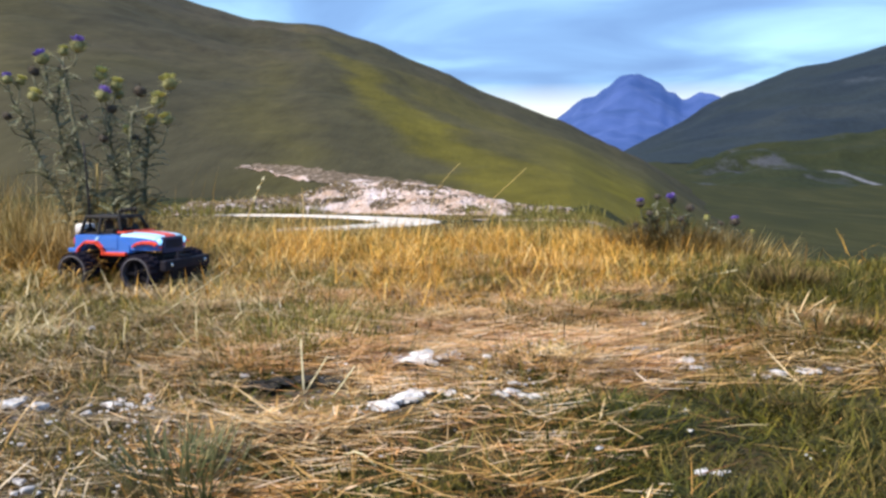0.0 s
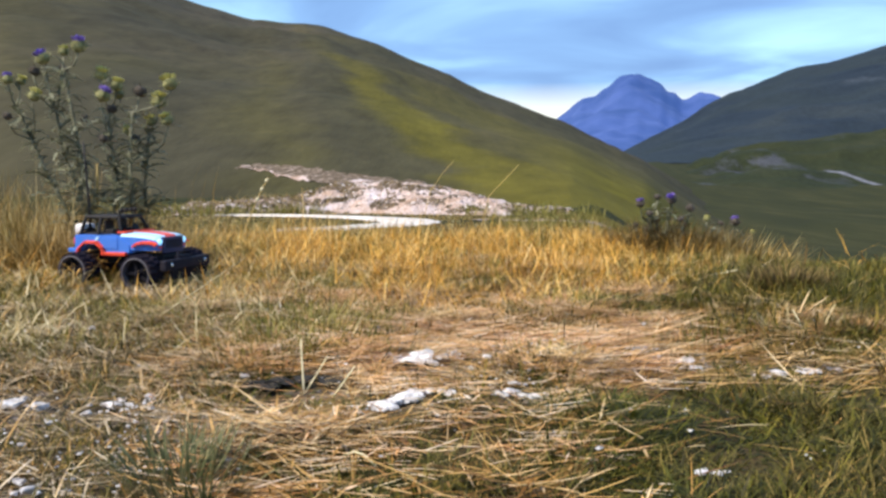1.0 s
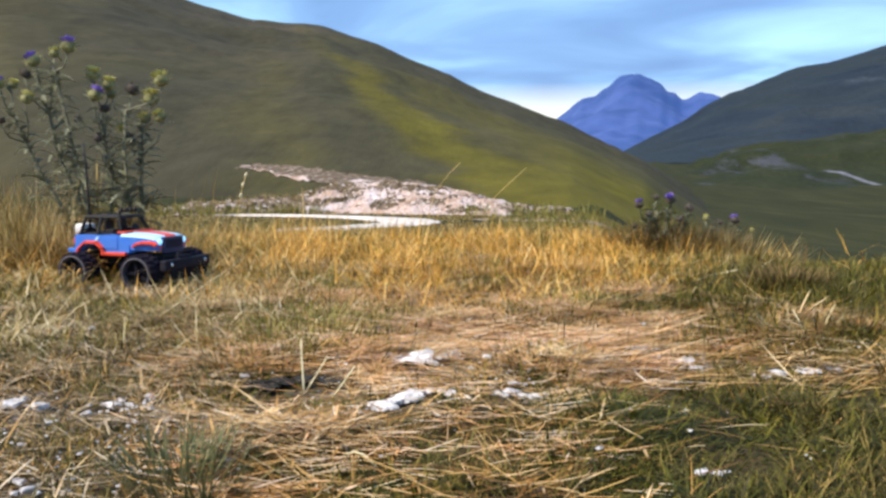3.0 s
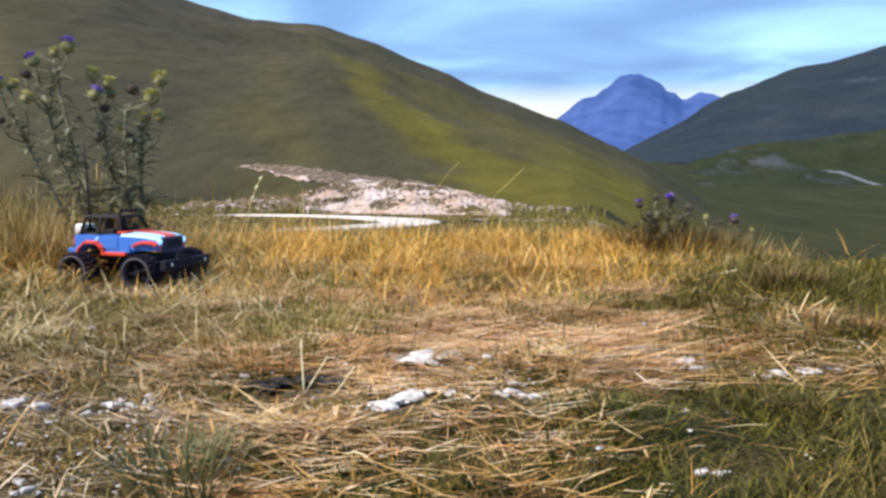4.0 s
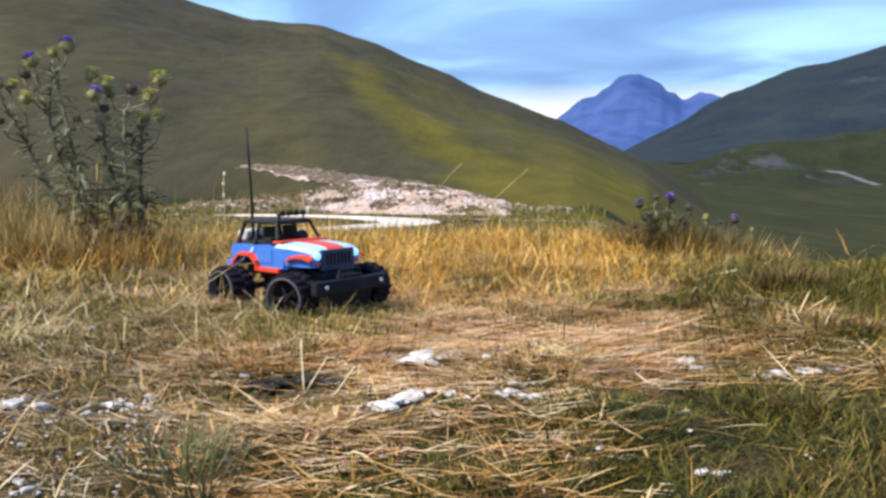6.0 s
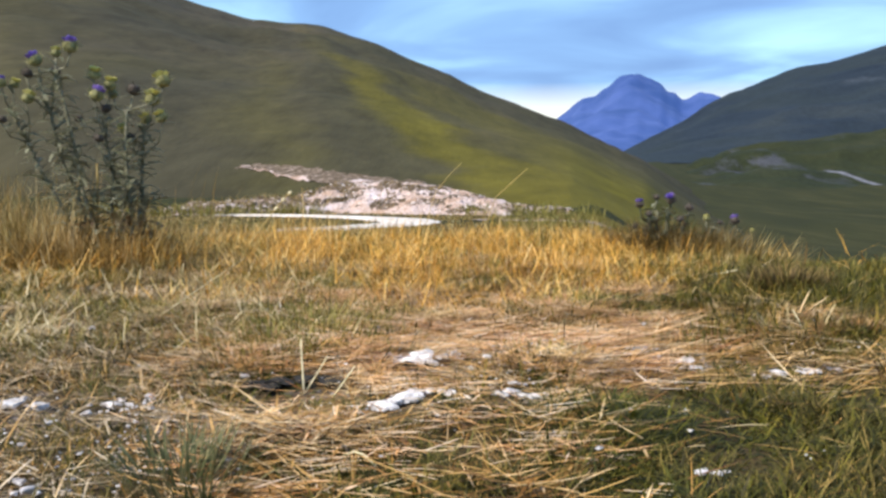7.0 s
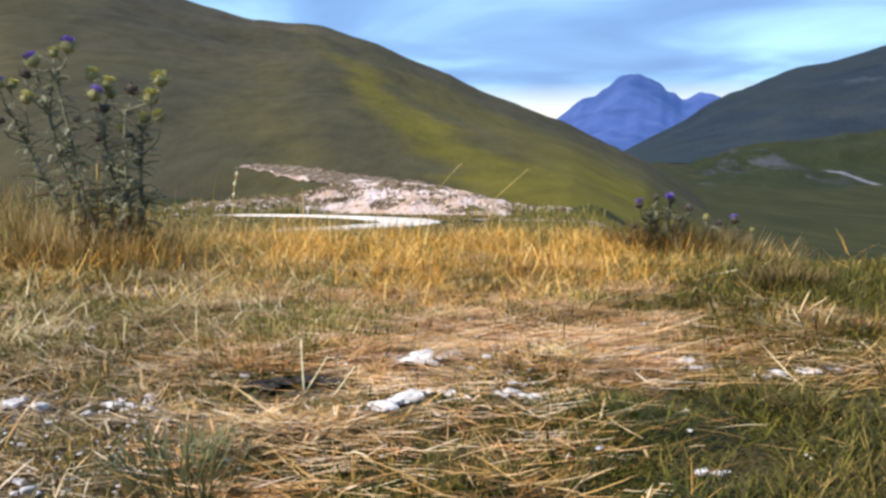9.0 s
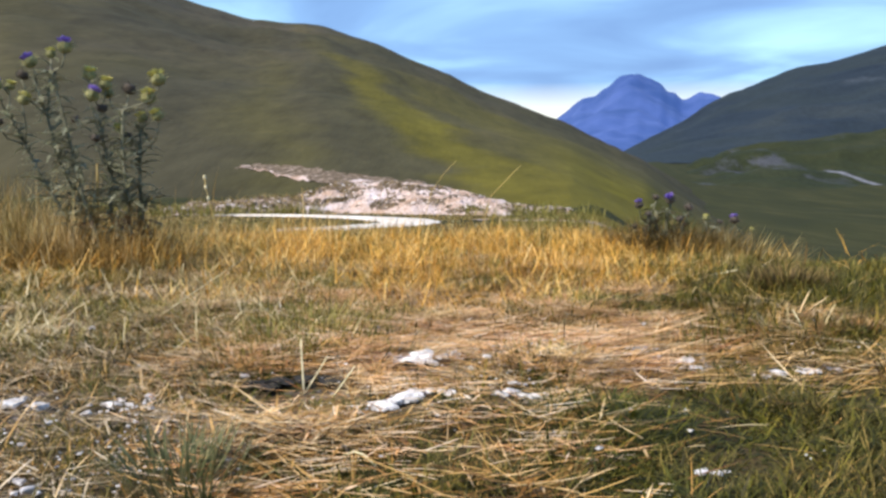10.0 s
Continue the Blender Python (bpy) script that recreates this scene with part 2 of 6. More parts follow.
M_GREY_STRAW = blade_material("bleached_straw", [(0.0, (0.06, 0.042, 0.022)), (0.4, (0.24, 0.17, 0.085)), (0.75, (0.50, 0.385, 0.235)), (1.0, (0.92, 0.82, 0.70))], (0.60, 0.56, 0.44), (1.0, 0.98, 0.95), 4.5, 0.2)
M_DRY = blade_material("standing_dry_grass", [(0.0, (0.10, 0.045, 0.008)), (0.35, (0.51, 0.262, 0.040)), (0.7, (0.92, 0.56, 0.13)), (1.0, (1.0, 0.82, 0.46))], (0.95, 0.90, 0.66), (1.0, 0.95, 0.84), 0.9, 0.3)
M_GREEN = blade_material("green_grass", [(0.0, (0.012, 0.014, 0.002)), (0.4, (0.044, 0.048, 0.004)), (0.75, (0.112, 0.108, 0.009)), (1.0, (0.30, 0.24, 0.05))], (0.75, 0.85, 0.6), (1.1, 1.0, 0.8), 1.5, 0.3)
M_WITHERED = blade_material("withered_grass", [(0.0, (0.08, 0.057, 0.018)), (0.4, (0.27, 0.18, 0.062)), (0.75, (0.50, 0.345, 0.15)), (1.0, (0.82, 0.69, 0.45))], (0.72, 0.78, 0.55), (1.0, 0.95, 0.85), 2.2, 0.3)
M_TANGLE = blade_material("pale_tangled_straw", [(0.0, (0.16, 0.12, 0.05)), (0.5, (0.40, 0.31, 0.15)), (1.0, (0.88, 0.78, 0.56))], (0.85, 0.85, 0.75), (1.0, 1.0, 0.95), 3.0, 0.2)
M_OLIVE = blade_material("olive_grass", [(0.0, (0.07, 0.066, 0.015)), (0.5, (0.165, 0.150, 0.032)), (1.0, (0.42, 0.36, 0.11))], (0.85, 0.9, 0.8), (1.0, 1.0, 0.9), 2.0, 0.3)
M_MOSS = blade_material("olive_brown_growth", [(0.0, (0.030, 0.027, 0.008)), (0.5, (0.084, 0.082, 0.018)), (0.85, (0.17, 0.155, 0.042)), (1.0, (0.40, 0.30, 0.12))], (0.8, 0.95, 0.7), (1.1, 0.95, 0.8), 3.0, 0.3)
M_DARKDRY = blade_material("brown_tuft", [(0.0, (0.05, 0.036, 0.012)), (0.6, (0.14, 0.095, 0.03)), (1.0, (0.32, 0.22, 0.08))], (0.9, 0.9, 0.9), (1.0, 1.0, 1.0), 4.0, 0.25)
M_SAGE = blade_material("grey_green_tuft", [(0.0, (0.05, 0.064, 0.026)), (0.5, (0.11, 0.12, 0.05)), (1.0, (0.28, 0.25, 0.13))], (0.9, 0.95, 0.9), (1.0, 1.0, 1.0), 4.0, 0.25)

M_STEM = speckled("thistle_stem", [(0.3, (0.12, 0.13, 0.09)), (0.7, (0.25, 0.25, 0.17))], 30.0, 0.8, 0.3, 200.0, 0.3, 0.002)
M_LEAF = blade_material("thistle_leaf", [(0.0, (0.15, 0.15, 0.11)), (0.6, (0.34, 0.335, 0.26)), (1.0, (0.56, 0.55, 0.46))], (0.8, 0.9, 0.85), (1.0, 1.0, 1.0), 6.0, 0.35)
M_DEADLEAF = blade_material("withered_leaf", [(0.0, (0.06, 0.042, 0.030)), (1.0, (0.24, 0.175, 0.115))], (0.8, 0.8, 0.8), (1.0, 1.0, 1.0), 6.0, 0.15)
M_BURR = speckled("thistle_burr", [(0.3, (0.16, 0.17, 0.07)), (0.7, (0.36, 0.36, 0.16))], 60.0, 0.8, 0.4, 300.0, 0.6, 0.003)
M_BURR_DARK = speckled("withered_burr", [(0.3, (0.035, 0.03, 0.03)), (0.7, (0.11, 0.09, 0.07))], 60.0, 0.85, 0.4, 300.0, 0.6, 0.003)
M_PURPLE = speckled("purple_bloom", [(0.3, (0.12, 0.07, 0.36)), (0.7, (0.28, 0.20, 0.68))], 70.0, 0.7)
M_YELLOW = speckled("yellow_green_bracts", [(0.3, (0.40, 0.40, 0.10)), (0.7, (0.70, 0.66, 0.26))], 70.0, 0.7)
M_TAN = speckled("tan_stalk", [(0.3, (0.36, 0.26, 0.09)), (0.7, (0.55, 0.42, 0.17))], 60.0, 0.8)
M_SEED = speckled("pale_seed_head", [(0.3, (0.55, 0.50, 0.30)), (0.7, (0.80, 0.76, 0.55))], 80.0, 0.8)


def plastic(name, color, rough, dirt=0.25, metal=0.0, gloss=0.5):
    def build(nt, bsdf):
        d = ramp_node(nt, noise_node(nt, 14.0, 5.0, 0.65), [(0.45, (0, 0, 0)), (0.75, (dirt, dirt, dirt))])
        col = mix_node(nt, d, color, (0.30, 0.24, 0.16))
        nt.links.new(col, bsdf.inputs["Base Color"])
        bsdf.inputs["Roughness"].default_value = rough
        bsdf.inputs["Metallic"].default_value = metal
        bsdf.inputs["Specular IOR Level"].default_value = gloss
        bump_node(nt, bsdf, noise_node(nt, 160.0, 2.0), 0.05, 0.001)
    return material(name, build)


M_BLUE = plastic("blue_paint", (0.042, 0.17, 0.64), 0.35, 0.08)
M_LBLUE = plastic("pale_blue_paint", (0.42, 0.66, 0.92), 0.3, 0.1)
M_RED = plastic("red_orange_paint", (0.62, 0.050, 0.02), 0.45, 0.1)
M_NAVY = plastic("dark_blue_plastic", (0.012, 0.024, 0.085), 0.5, 0.1)
M_BUMPER = plastic("bumper_plastic", (0.008, 0.008, 0.018), 0.7, 0.06, gloss=0.2)
M_BLACK = plastic("black_plastic", (0.010, 0.010, 0.014), 0.6, 0.08, gloss=0.25)
M_RUBBER = plastic("dusty_rubber", (0.011, 0.009, 0.018), 0.95, 0.05, gloss=0.1)
M_BROWN_RUBBER = plastic("brown_rubber", (0.045, 0.030, 0.024), 0.95, 0.3, gloss=0.1)
M_RIM = plastic("grey_rim_plastic", (0.06, 0.06, 0.085), 0.6, 0.1)
M_HUB = plastic("dark_hub_plastic", (0.009, 0.009, 0.015), 0.85, 0.05, gloss=0.15)
M_WHITE = plastic("white_cover", (0.62, 0.62, 0.65), 0.5, 0.1)
M_CHROME = plastic("silver_plastic", (0.6, 0.6, 0.62), 0.25, 0.1, 0.8)


def lamp_build(nt, bsdf):
    bsdf.inputs["Base Color"].default_value = (0.6, 0.8, 0.95, 1)
    bsdf.inputs["Roughness"].default_value = 0.15
    bsdf.inputs["Emission Color"].default_value = (0.22, 0.62, 1.0, 1)
    bsdf.inputs["Emission Strength"].default_value = 0.75


M_LAMP = material("lit_headlight", lamp_build)


# ---------------------------------------------------------------- mesh tools
def smooth_step(a, b, v):
    t = np.clip((np.asarray(v, float) - a) / (b - a), 0, 1)
    return t * t * (3 - 2 * t)


class Waves:
    """Cheap uneven relief: a sum of sines in random directions."""
    def __init__(self, seed, wavelength, octaves=4, count=7):
        rng = np.random.default_rng(seed)
        self.terms = []
        for o in range(octaves):
            for _ in range(count):
                a, p = rng.uniform(0, 2 * np.pi, 2)
                k = 2 * np.pi / (wavelength / 2 ** o) * rng.uniform(0.7, 1.4)
                self.terms.append((k * np.cos(a), k * np.sin(a), p, 0.55 ** o / count ** 0.5))

    def __call__(self, x, y):
        x, y = np.asarray(x, float), np.asarray(y, float)
        return sum(w * np.sin(kx * x + ky * y + p) for kx, ky, p, w in self.terms)


def set_mesh(name, verts, faces, mat, smooth=True):
    me = bpy.data.meshes.new(name)
    me.from_pydata(np.asarray(verts).tolist(), [], faces)
    me.materials.append(mat)
    if smooth:
        me.polygons.foreach_set("use_smooth", [True] * len(me.polygons))
    me.update()
    return me


def grid_faces(nu, nv, wrap=False):
    f = []
    for i in range(nu if wrap else nu - 1):
        j0, j1 = i * nv, ((i + 1) % nu) * nv
        for k in range(nv - 1):
            f.append((j0 + k, j0 + k + 1, j1 + k + 1, j1 + k))
    return f


def mesh_of(name, bm, mat, smooth=False):
    me = bpy.data.meshes.new(name)
    bmesh.ops.recalc_face_normals(bm, faces=bm.faces)
    bm.to_mesh(me)
    bm.free()
    for m in (mat if isinstance(mat, (list, tuple)) else (mat,)):
        me.materials.append(m)
    if smooth:
        me.polygons.foreach_set("use_smooth", [True] * len(me.polygons))
    return me


def part(name, bm, mat, parent, label="", smooth=False, m=None):
    ob = new(name, bm if isinstance(bm, bpy.types.Mesh) else mesh_of(name, bm, mat, smooth))
    ob.parent = parent
    if m is not None:
        ob.matrix_basis = m
    if label:
        ob["label"] = label
    return ob


def bm_box(bm, size, at=(0, 0, 0), bevel=0.0, rot=None, taper=1.0):
    r = bmesh.ops.create_cube(bm, size=1.0)
    vs = r["verts"]
    for v in vs:
        k = taper if v.co.z > 0 else 1.0
        v.co = Vector((v.co.x * size[0] * k, v.co.y * size[1] * k, v.co.z * size[2]))
    if bevel:
        es = list({e for v in vs for e in v.link_edges})
        b = bmesh.ops.bevel(bm, geom=es, offset=bevel, segments=2, affect="EDGES", profile=0.6)
        vs = list({v for f in b["faces"] for v in f.verts} | {v for v in vs if v.is_valid})
    mat = Matrix.Translation(at) @ (rot.to_4x4() if rot is not None else Matrix())
    bmesh.ops.transform(bm, matrix=mat, verts=vs)
    return vs


def bm_tube(bm, a, b, r0, r1=None, seg=8):
    a, b = Vector(a), Vector(b)
    d = b - a
    q = d.to_track_quat("Z", "Y").to_matrix().to_4x4()
    bmesh.ops.create_cone(bm, cap_ends=True, segments=seg, radius1=r0, radius2=r0 if r1 is None else r1, depth=d.length,
                          matrix=Matrix.Translation((a + b) / 2) @ q)


def bm_path(bm, pts, r0, r1, seg=6):
    """A bent, tapering tube through pts."""
    pts = [Vector(p) for p in pts]
    rings = []
    for i, p in enumerate(pts):
        d = (pts[min(i + 1, len(pts) - 1)] - pts[max(i - 1, 0)]).normalized()
        u = d.orthogonal().normalized()
        w = d.cross(u)
        r = r0 + (r1 - r0) * i / (len(pts) - 1)
        rings.append([bm.verts.new(p + (u * math.cos(2 * math.pi * k / seg) + w * math.sin(2 * math.pi * k / seg)) * r) for k in range(seg)])
    for i in range(len(rings) - 1):
        for k in range(seg):
            bm.faces.new((rings[i][k], rings[i][(k + 1) % seg], rings[i + 1][(k + 1) % seg], rings[i + 1][k]))
    bm.faces.new(rings[0][::-1])
    bm.faces.new(rings[-1])


def bm_lathe(bm, profile, seg=24, axis="Y"):
    """profile: (radius, along) pairs, turned round the axis."""
    rings = []
    for r, h in profile:
        ring = []
        for k in range(seg):
            a = 2 * math.pi * k / seg
            c, s = r * math.cos(a), r * math.sin(a)
            ring.append(bm.verts.new((c, h, s) if axis == "Y" else (c, s, h)))
        rings.append(ring)
    for i in range(len(rings) - 1):
        for k in range(seg):
            bm.faces.new((rings[i][k], rings[i][(k + 1) % seg], rings[i + 1][(k + 1) % seg], rings[i + 1][k]))
    return rings


def bm_extrude(bm, outline, y0, y1, bevel=0.0):
    """A side outline in x, z made solid between y0 and y1."""
    a = [bm.verts.new((x, y0, z)) for x, z in outline]
    b = [bm.verts.new((x, y1, z)) for x, z in outline]
    n = len(outline)
    fs = [bm.faces.new(a), bm.faces.new(b[::-1])]
    for i in range(n):
        fs.append(bm.faces.new((a[i], b[i], b[(i + 1) % n], a[(i + 1) % n])))
    if bevel:
        es = [e for f in fs[:2] for e in f.edges]
        bmesh.ops.bevel(bm, geom=list(set(es)), offset=bevel, segments=2, affect="EDGES")


# ---------------------------------------------------------------- the land
BUMPS = Waves(3, 1.1, 4)
SWELL = Waves(4, 40.0, 3)


def ground_height(x, y):
    x, y = np.asarray(x, float), np.asarray(y, float)
    r = np.hypot(x, y)
    near = 0.010 * BUMPS(x, y) * smooth_step(9.0, 4.0, r)
    near = near + 0.027 * smooth_step(0.45, 0.95, x) * smooth_step(3.4, 2.4, r) * smooth_step(0.6, 1.2, y) - 0.010 * np.exp(-((x + 0.76) ** 2 + (y - 2.64) ** 2) / 0.09)
    shelf = -0.42 * smooth_step(4.3, 9.5, r)
    t = np.where(y > 0.3, x / np.maximum(y, 0.3), np.sign(x) * 3)
    right = smooth_step(0.16, 0.30, t)
    vale = np.interp(r, [0, 3.7, 4.3, 6, 10, 60, 150, 320, 900, 5000], [0, 0, -0.07, -0.34, -0.75, -4.4, -5.5, -0.5, 12, 40])
    left = np.interp(r, [0, 30, 900, 5000], [0, 0, 10, 40])
    return near + shelf * (1 - right) + right * vale + (1 - right) * left + 0.05 * SWELL(x, y) * smooth_step(8, 40, r) * (1 + r / 100)


PATCH, PATCH2, TUFTS, MATS = Waves(12, 0.55, 3), Waves(13, 0.9, 3), Waves(14, 0.35, 3), Waves(15, 0.24, 2)


def patchy(x, y):
    """Litter lies in mats with gaps between them."""
    return 0.12 + 0.88 * smooth_step(-0.25, 0.45, MATS(x * 0.55, y))


def greenness(x, y):
    """Where the sward is green: drifts, and most of the ground on one side."""
    t = x / y
    g = 0.42 * PATCH(x, y) + 1.1 * smooth_step(0.07, 0.33, t + 0.05 * PATCH2(x * 2, y * 2)) * smooth_step(1.60, 1.35, y) + 1.0 * smooth_step(0.15, 0.36, t) * smooth_step(1.95, 2.35, y)
    g = g + 0.22 * smooth_step(2.1, 2.4, y) * smooth_step(3.0, 2.6, y) + 0.5 * np.exp(-((x + 0.35) / 0.28) ** 2 - ((y - 2.0) / 0.16) ** 2)
    g = g + 0.45 * smooth_step(0.20, 0.36, t) + 0.25 * PATCH2(x * 1.7, y * 1.7) * smooth_step(-0.1, 0.1, t) + 0.26 * smooth_step(1.60, 1.30, y) * smooth_step(-0.45, -0.15, t)
    return np.clip(g + 0.05, 0, 1)


def bare(x, y):
    """Trodden, nearly bare places."""
    t = x / y
    b = 0.50 * smooth_step(-0.18, -0.42, t) * smooth_step(2.1, 1.4, y) + 0.60 * np.exp(-((y - 1.72) / 0.22) ** 2) * smooth_step(-0.35, -0.05, t) * smooth_step(0.50, 0.25, t)
    return np.clip(b + 0.38 * PATCH2(x, y) - 0.1, 0, 0.95)


def make_ground():
    az = np.concatenate([np.linspace(-38, 38, 260), np.linspace(40, 320, 90)])
    rad = np.concatenate([np.linspace(0.25, 6.0, 110), np.geomspace(6.2, 4500, 90)])
    A, R = np.meshgrid(np.radians(az), rad, indexing="ij")
    X, Y = R * np.sin(A), R * np.cos(A)
    V = np.stack([X, Y, ground_height(X, Y)], -1).reshape(-1, 3)
    nu, nv = len(az), len(rad)
    F = grid_faces(nu, nv, True)
    V = np.vstack([V, [[0, 0, 0]]])
    c = len(V) - 1
    F += [(c, i * nv, ((i + 1) % nu) * nv) for i in range(nu)]
    ob = new("ground", set_mesh("ground", V, F, M_GROUND))
    pale = np.clip(bare(V[:, 0], np.maximum(V[:, 1], 0.3)), 0, 1) * (V[:, 1] > 0.3) * (np.hypot(V[:, 0], V[:, 1]) < 3.2) * (np.abs(V[:, 0]) < 0.64 * V[:, 1])
    ob.data.attributes.new("grit", "FLOAT", "POINT").data.foreach_set("value", pale.astype(np.float32))
    tagged(ob, "trampled dry ground falling away to a green valley", "ground", kind="structure")


make_ground()


def make_hill(name, skyline, foot, crest, mat, seed, rough, label, foot_z, power=1.0, step=0.25, back=1.5):
    """A slope that climbs from foot to crest distance. skyline: (tangent of bearing, tangent of elevation) of its ridge."""
    xs = np.array([p[0] for p in skyline]); es = np.array([p[1] for p in skyline])
    bear = np.linspace(math.atan(xs[0]), math.atan(xs[-1]), int(math.degrees(math.atan(xs[-1]) - math.atan(xs[0])) / step) + 2)
    tan = np.tan(bear)
    k = np.convolve(np.pad(np.interp(tan, xs, es), 3, mode="edge"), np.ones(5) / 5, mode="same")[3:-3]
    k = k + rough * 0.0018 * Waves(seed, 0.10, 4)(tan, tan * 0)
    fd = np.interp(tan, [p[0] for p in foot], [p[1] for p in foot])
    fz = np.interp(tan, [p[0] for p in foot], [foot_z(p[1]) for p in foot])
    s = np.concatenate([np.linspace(0, 1, 70), np.linspace(1.03, back, 8)])
    T, S = np.meshgrid(tan, s, indexing="ij")
    FD, K, FZ = fd[:, None], k[:, None], fz[:, None]
    D = FD + (crest - FD) * S                      # distance ahead
    zc = 0.40 + K * crest
    Z = FZ + (zc - FZ) * np.minimum(S, 1) ** power - np.maximum(S - 1, 0) * (np.abs(zc) + 20) * 0.8
    X, Y = T * D, D
    Z = Z + rough * Waves(seed + 1, crest * 0.20, 4)(X, Y) * crest * 0.006 * smooth_step(0.02, 0.3, S) * smooth_step(1.0, 0.85, S)
    V = np.stack([X, Y, Z], -1).reshape(-1, 3)
    ob = new(name, set_mesh(name, V, grid_faces(len(tan), len(s)), mat))
    tagged(ob, label, "hill", kind="structure")


HILL_SKY = [(-2.2, 0.12), (-1.2, 0.24), (-0.8, 0.27), (-0.5054, 0.2663), (-0.3778, 0.2287), (-0.2947, 0.1939), (-0.2238, 0.1710), (-0.1393, 0.1652), (-0.0874, 0.1480),
            (-0.0026, 0.1127), (0.0630, 0.0836), (0.1256, 0.0602), (0.2018, 0.0250), (0.2418, 0.0053), (0.33, -0.05), (0.40, -0.09)]
HILL_FOOT = [(-2.2, 26), (-0.3, 24), (0.0, 21), (0.15, 17), (0.24, 15), (0.32, 18.01), (0.40, 24.01)]
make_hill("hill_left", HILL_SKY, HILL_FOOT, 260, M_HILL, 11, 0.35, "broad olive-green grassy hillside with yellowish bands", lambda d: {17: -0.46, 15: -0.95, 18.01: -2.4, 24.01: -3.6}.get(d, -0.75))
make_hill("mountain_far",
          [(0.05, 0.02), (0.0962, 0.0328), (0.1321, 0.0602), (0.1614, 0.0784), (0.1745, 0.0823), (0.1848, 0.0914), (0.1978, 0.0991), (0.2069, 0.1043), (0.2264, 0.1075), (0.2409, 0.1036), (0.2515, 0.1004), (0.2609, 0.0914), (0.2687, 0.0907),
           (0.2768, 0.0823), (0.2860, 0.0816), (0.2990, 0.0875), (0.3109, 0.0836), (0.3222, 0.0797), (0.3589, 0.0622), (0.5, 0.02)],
          [(0.05, 2500), (0.5, 2500)], 4000, M_FAR, 21, 1.1, "distant rocky mountain under the clouds, painted blue with haze", lambda d: 20.0, step=0.07)
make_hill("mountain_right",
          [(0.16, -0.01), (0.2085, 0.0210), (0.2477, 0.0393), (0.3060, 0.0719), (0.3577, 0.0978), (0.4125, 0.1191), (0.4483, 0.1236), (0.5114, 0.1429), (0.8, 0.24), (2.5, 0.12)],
          [(0.16, 500), (2.5, 420)], 1500, M_RIDGE, 31, 0.45, "dark blue-green mountain ridge across the valley, with haze in its colour", lambda d: 4.0, power=1.1)
make_hill("hill_right",
          [(0.24, -0.02), (0.2751, -0.0033), (0.3210, 0.0105), (0.3601, 0.0250), (0.4059, 0.0354), (0.4584, 0.0393), (0.5160, 0.0472), (0.8, 0.09), (2.5, 0.03)],
          [(0.24, 160), (2.5, 150)], 420, M_KNOLL, 41, 0.8, "green valley knoll with pale scree patches", lambda d: -6.5)


def hill_slope(t):
    """Rise per metre of the left hill's lower slope, and where it starts, along a bearing's tangent."""
    foot = np.interp(t, *zip(*HILL_FOOT))
    return (1.15 + 260 * np.interp(t, *zip(*HILL_SKY))) / (260 - foot), foot


TRACK_LINE = [(-4.4, 15.25), (-3.2, 15.1), (-2.2, 14.85), (-1.2, 14.25), (-0.6, 13.6), (-0.42, 13.1), (-0.8, 12.5), (-1.5, 11.7), (-2.3, 11.1)]


def soil_attribute(ob, values):
    ob.data.attributes.new("soil", "FLOAT", "POINT").data.foreach_set("value", np.clip(values, 0, 1).ravel().astype(np.float32))


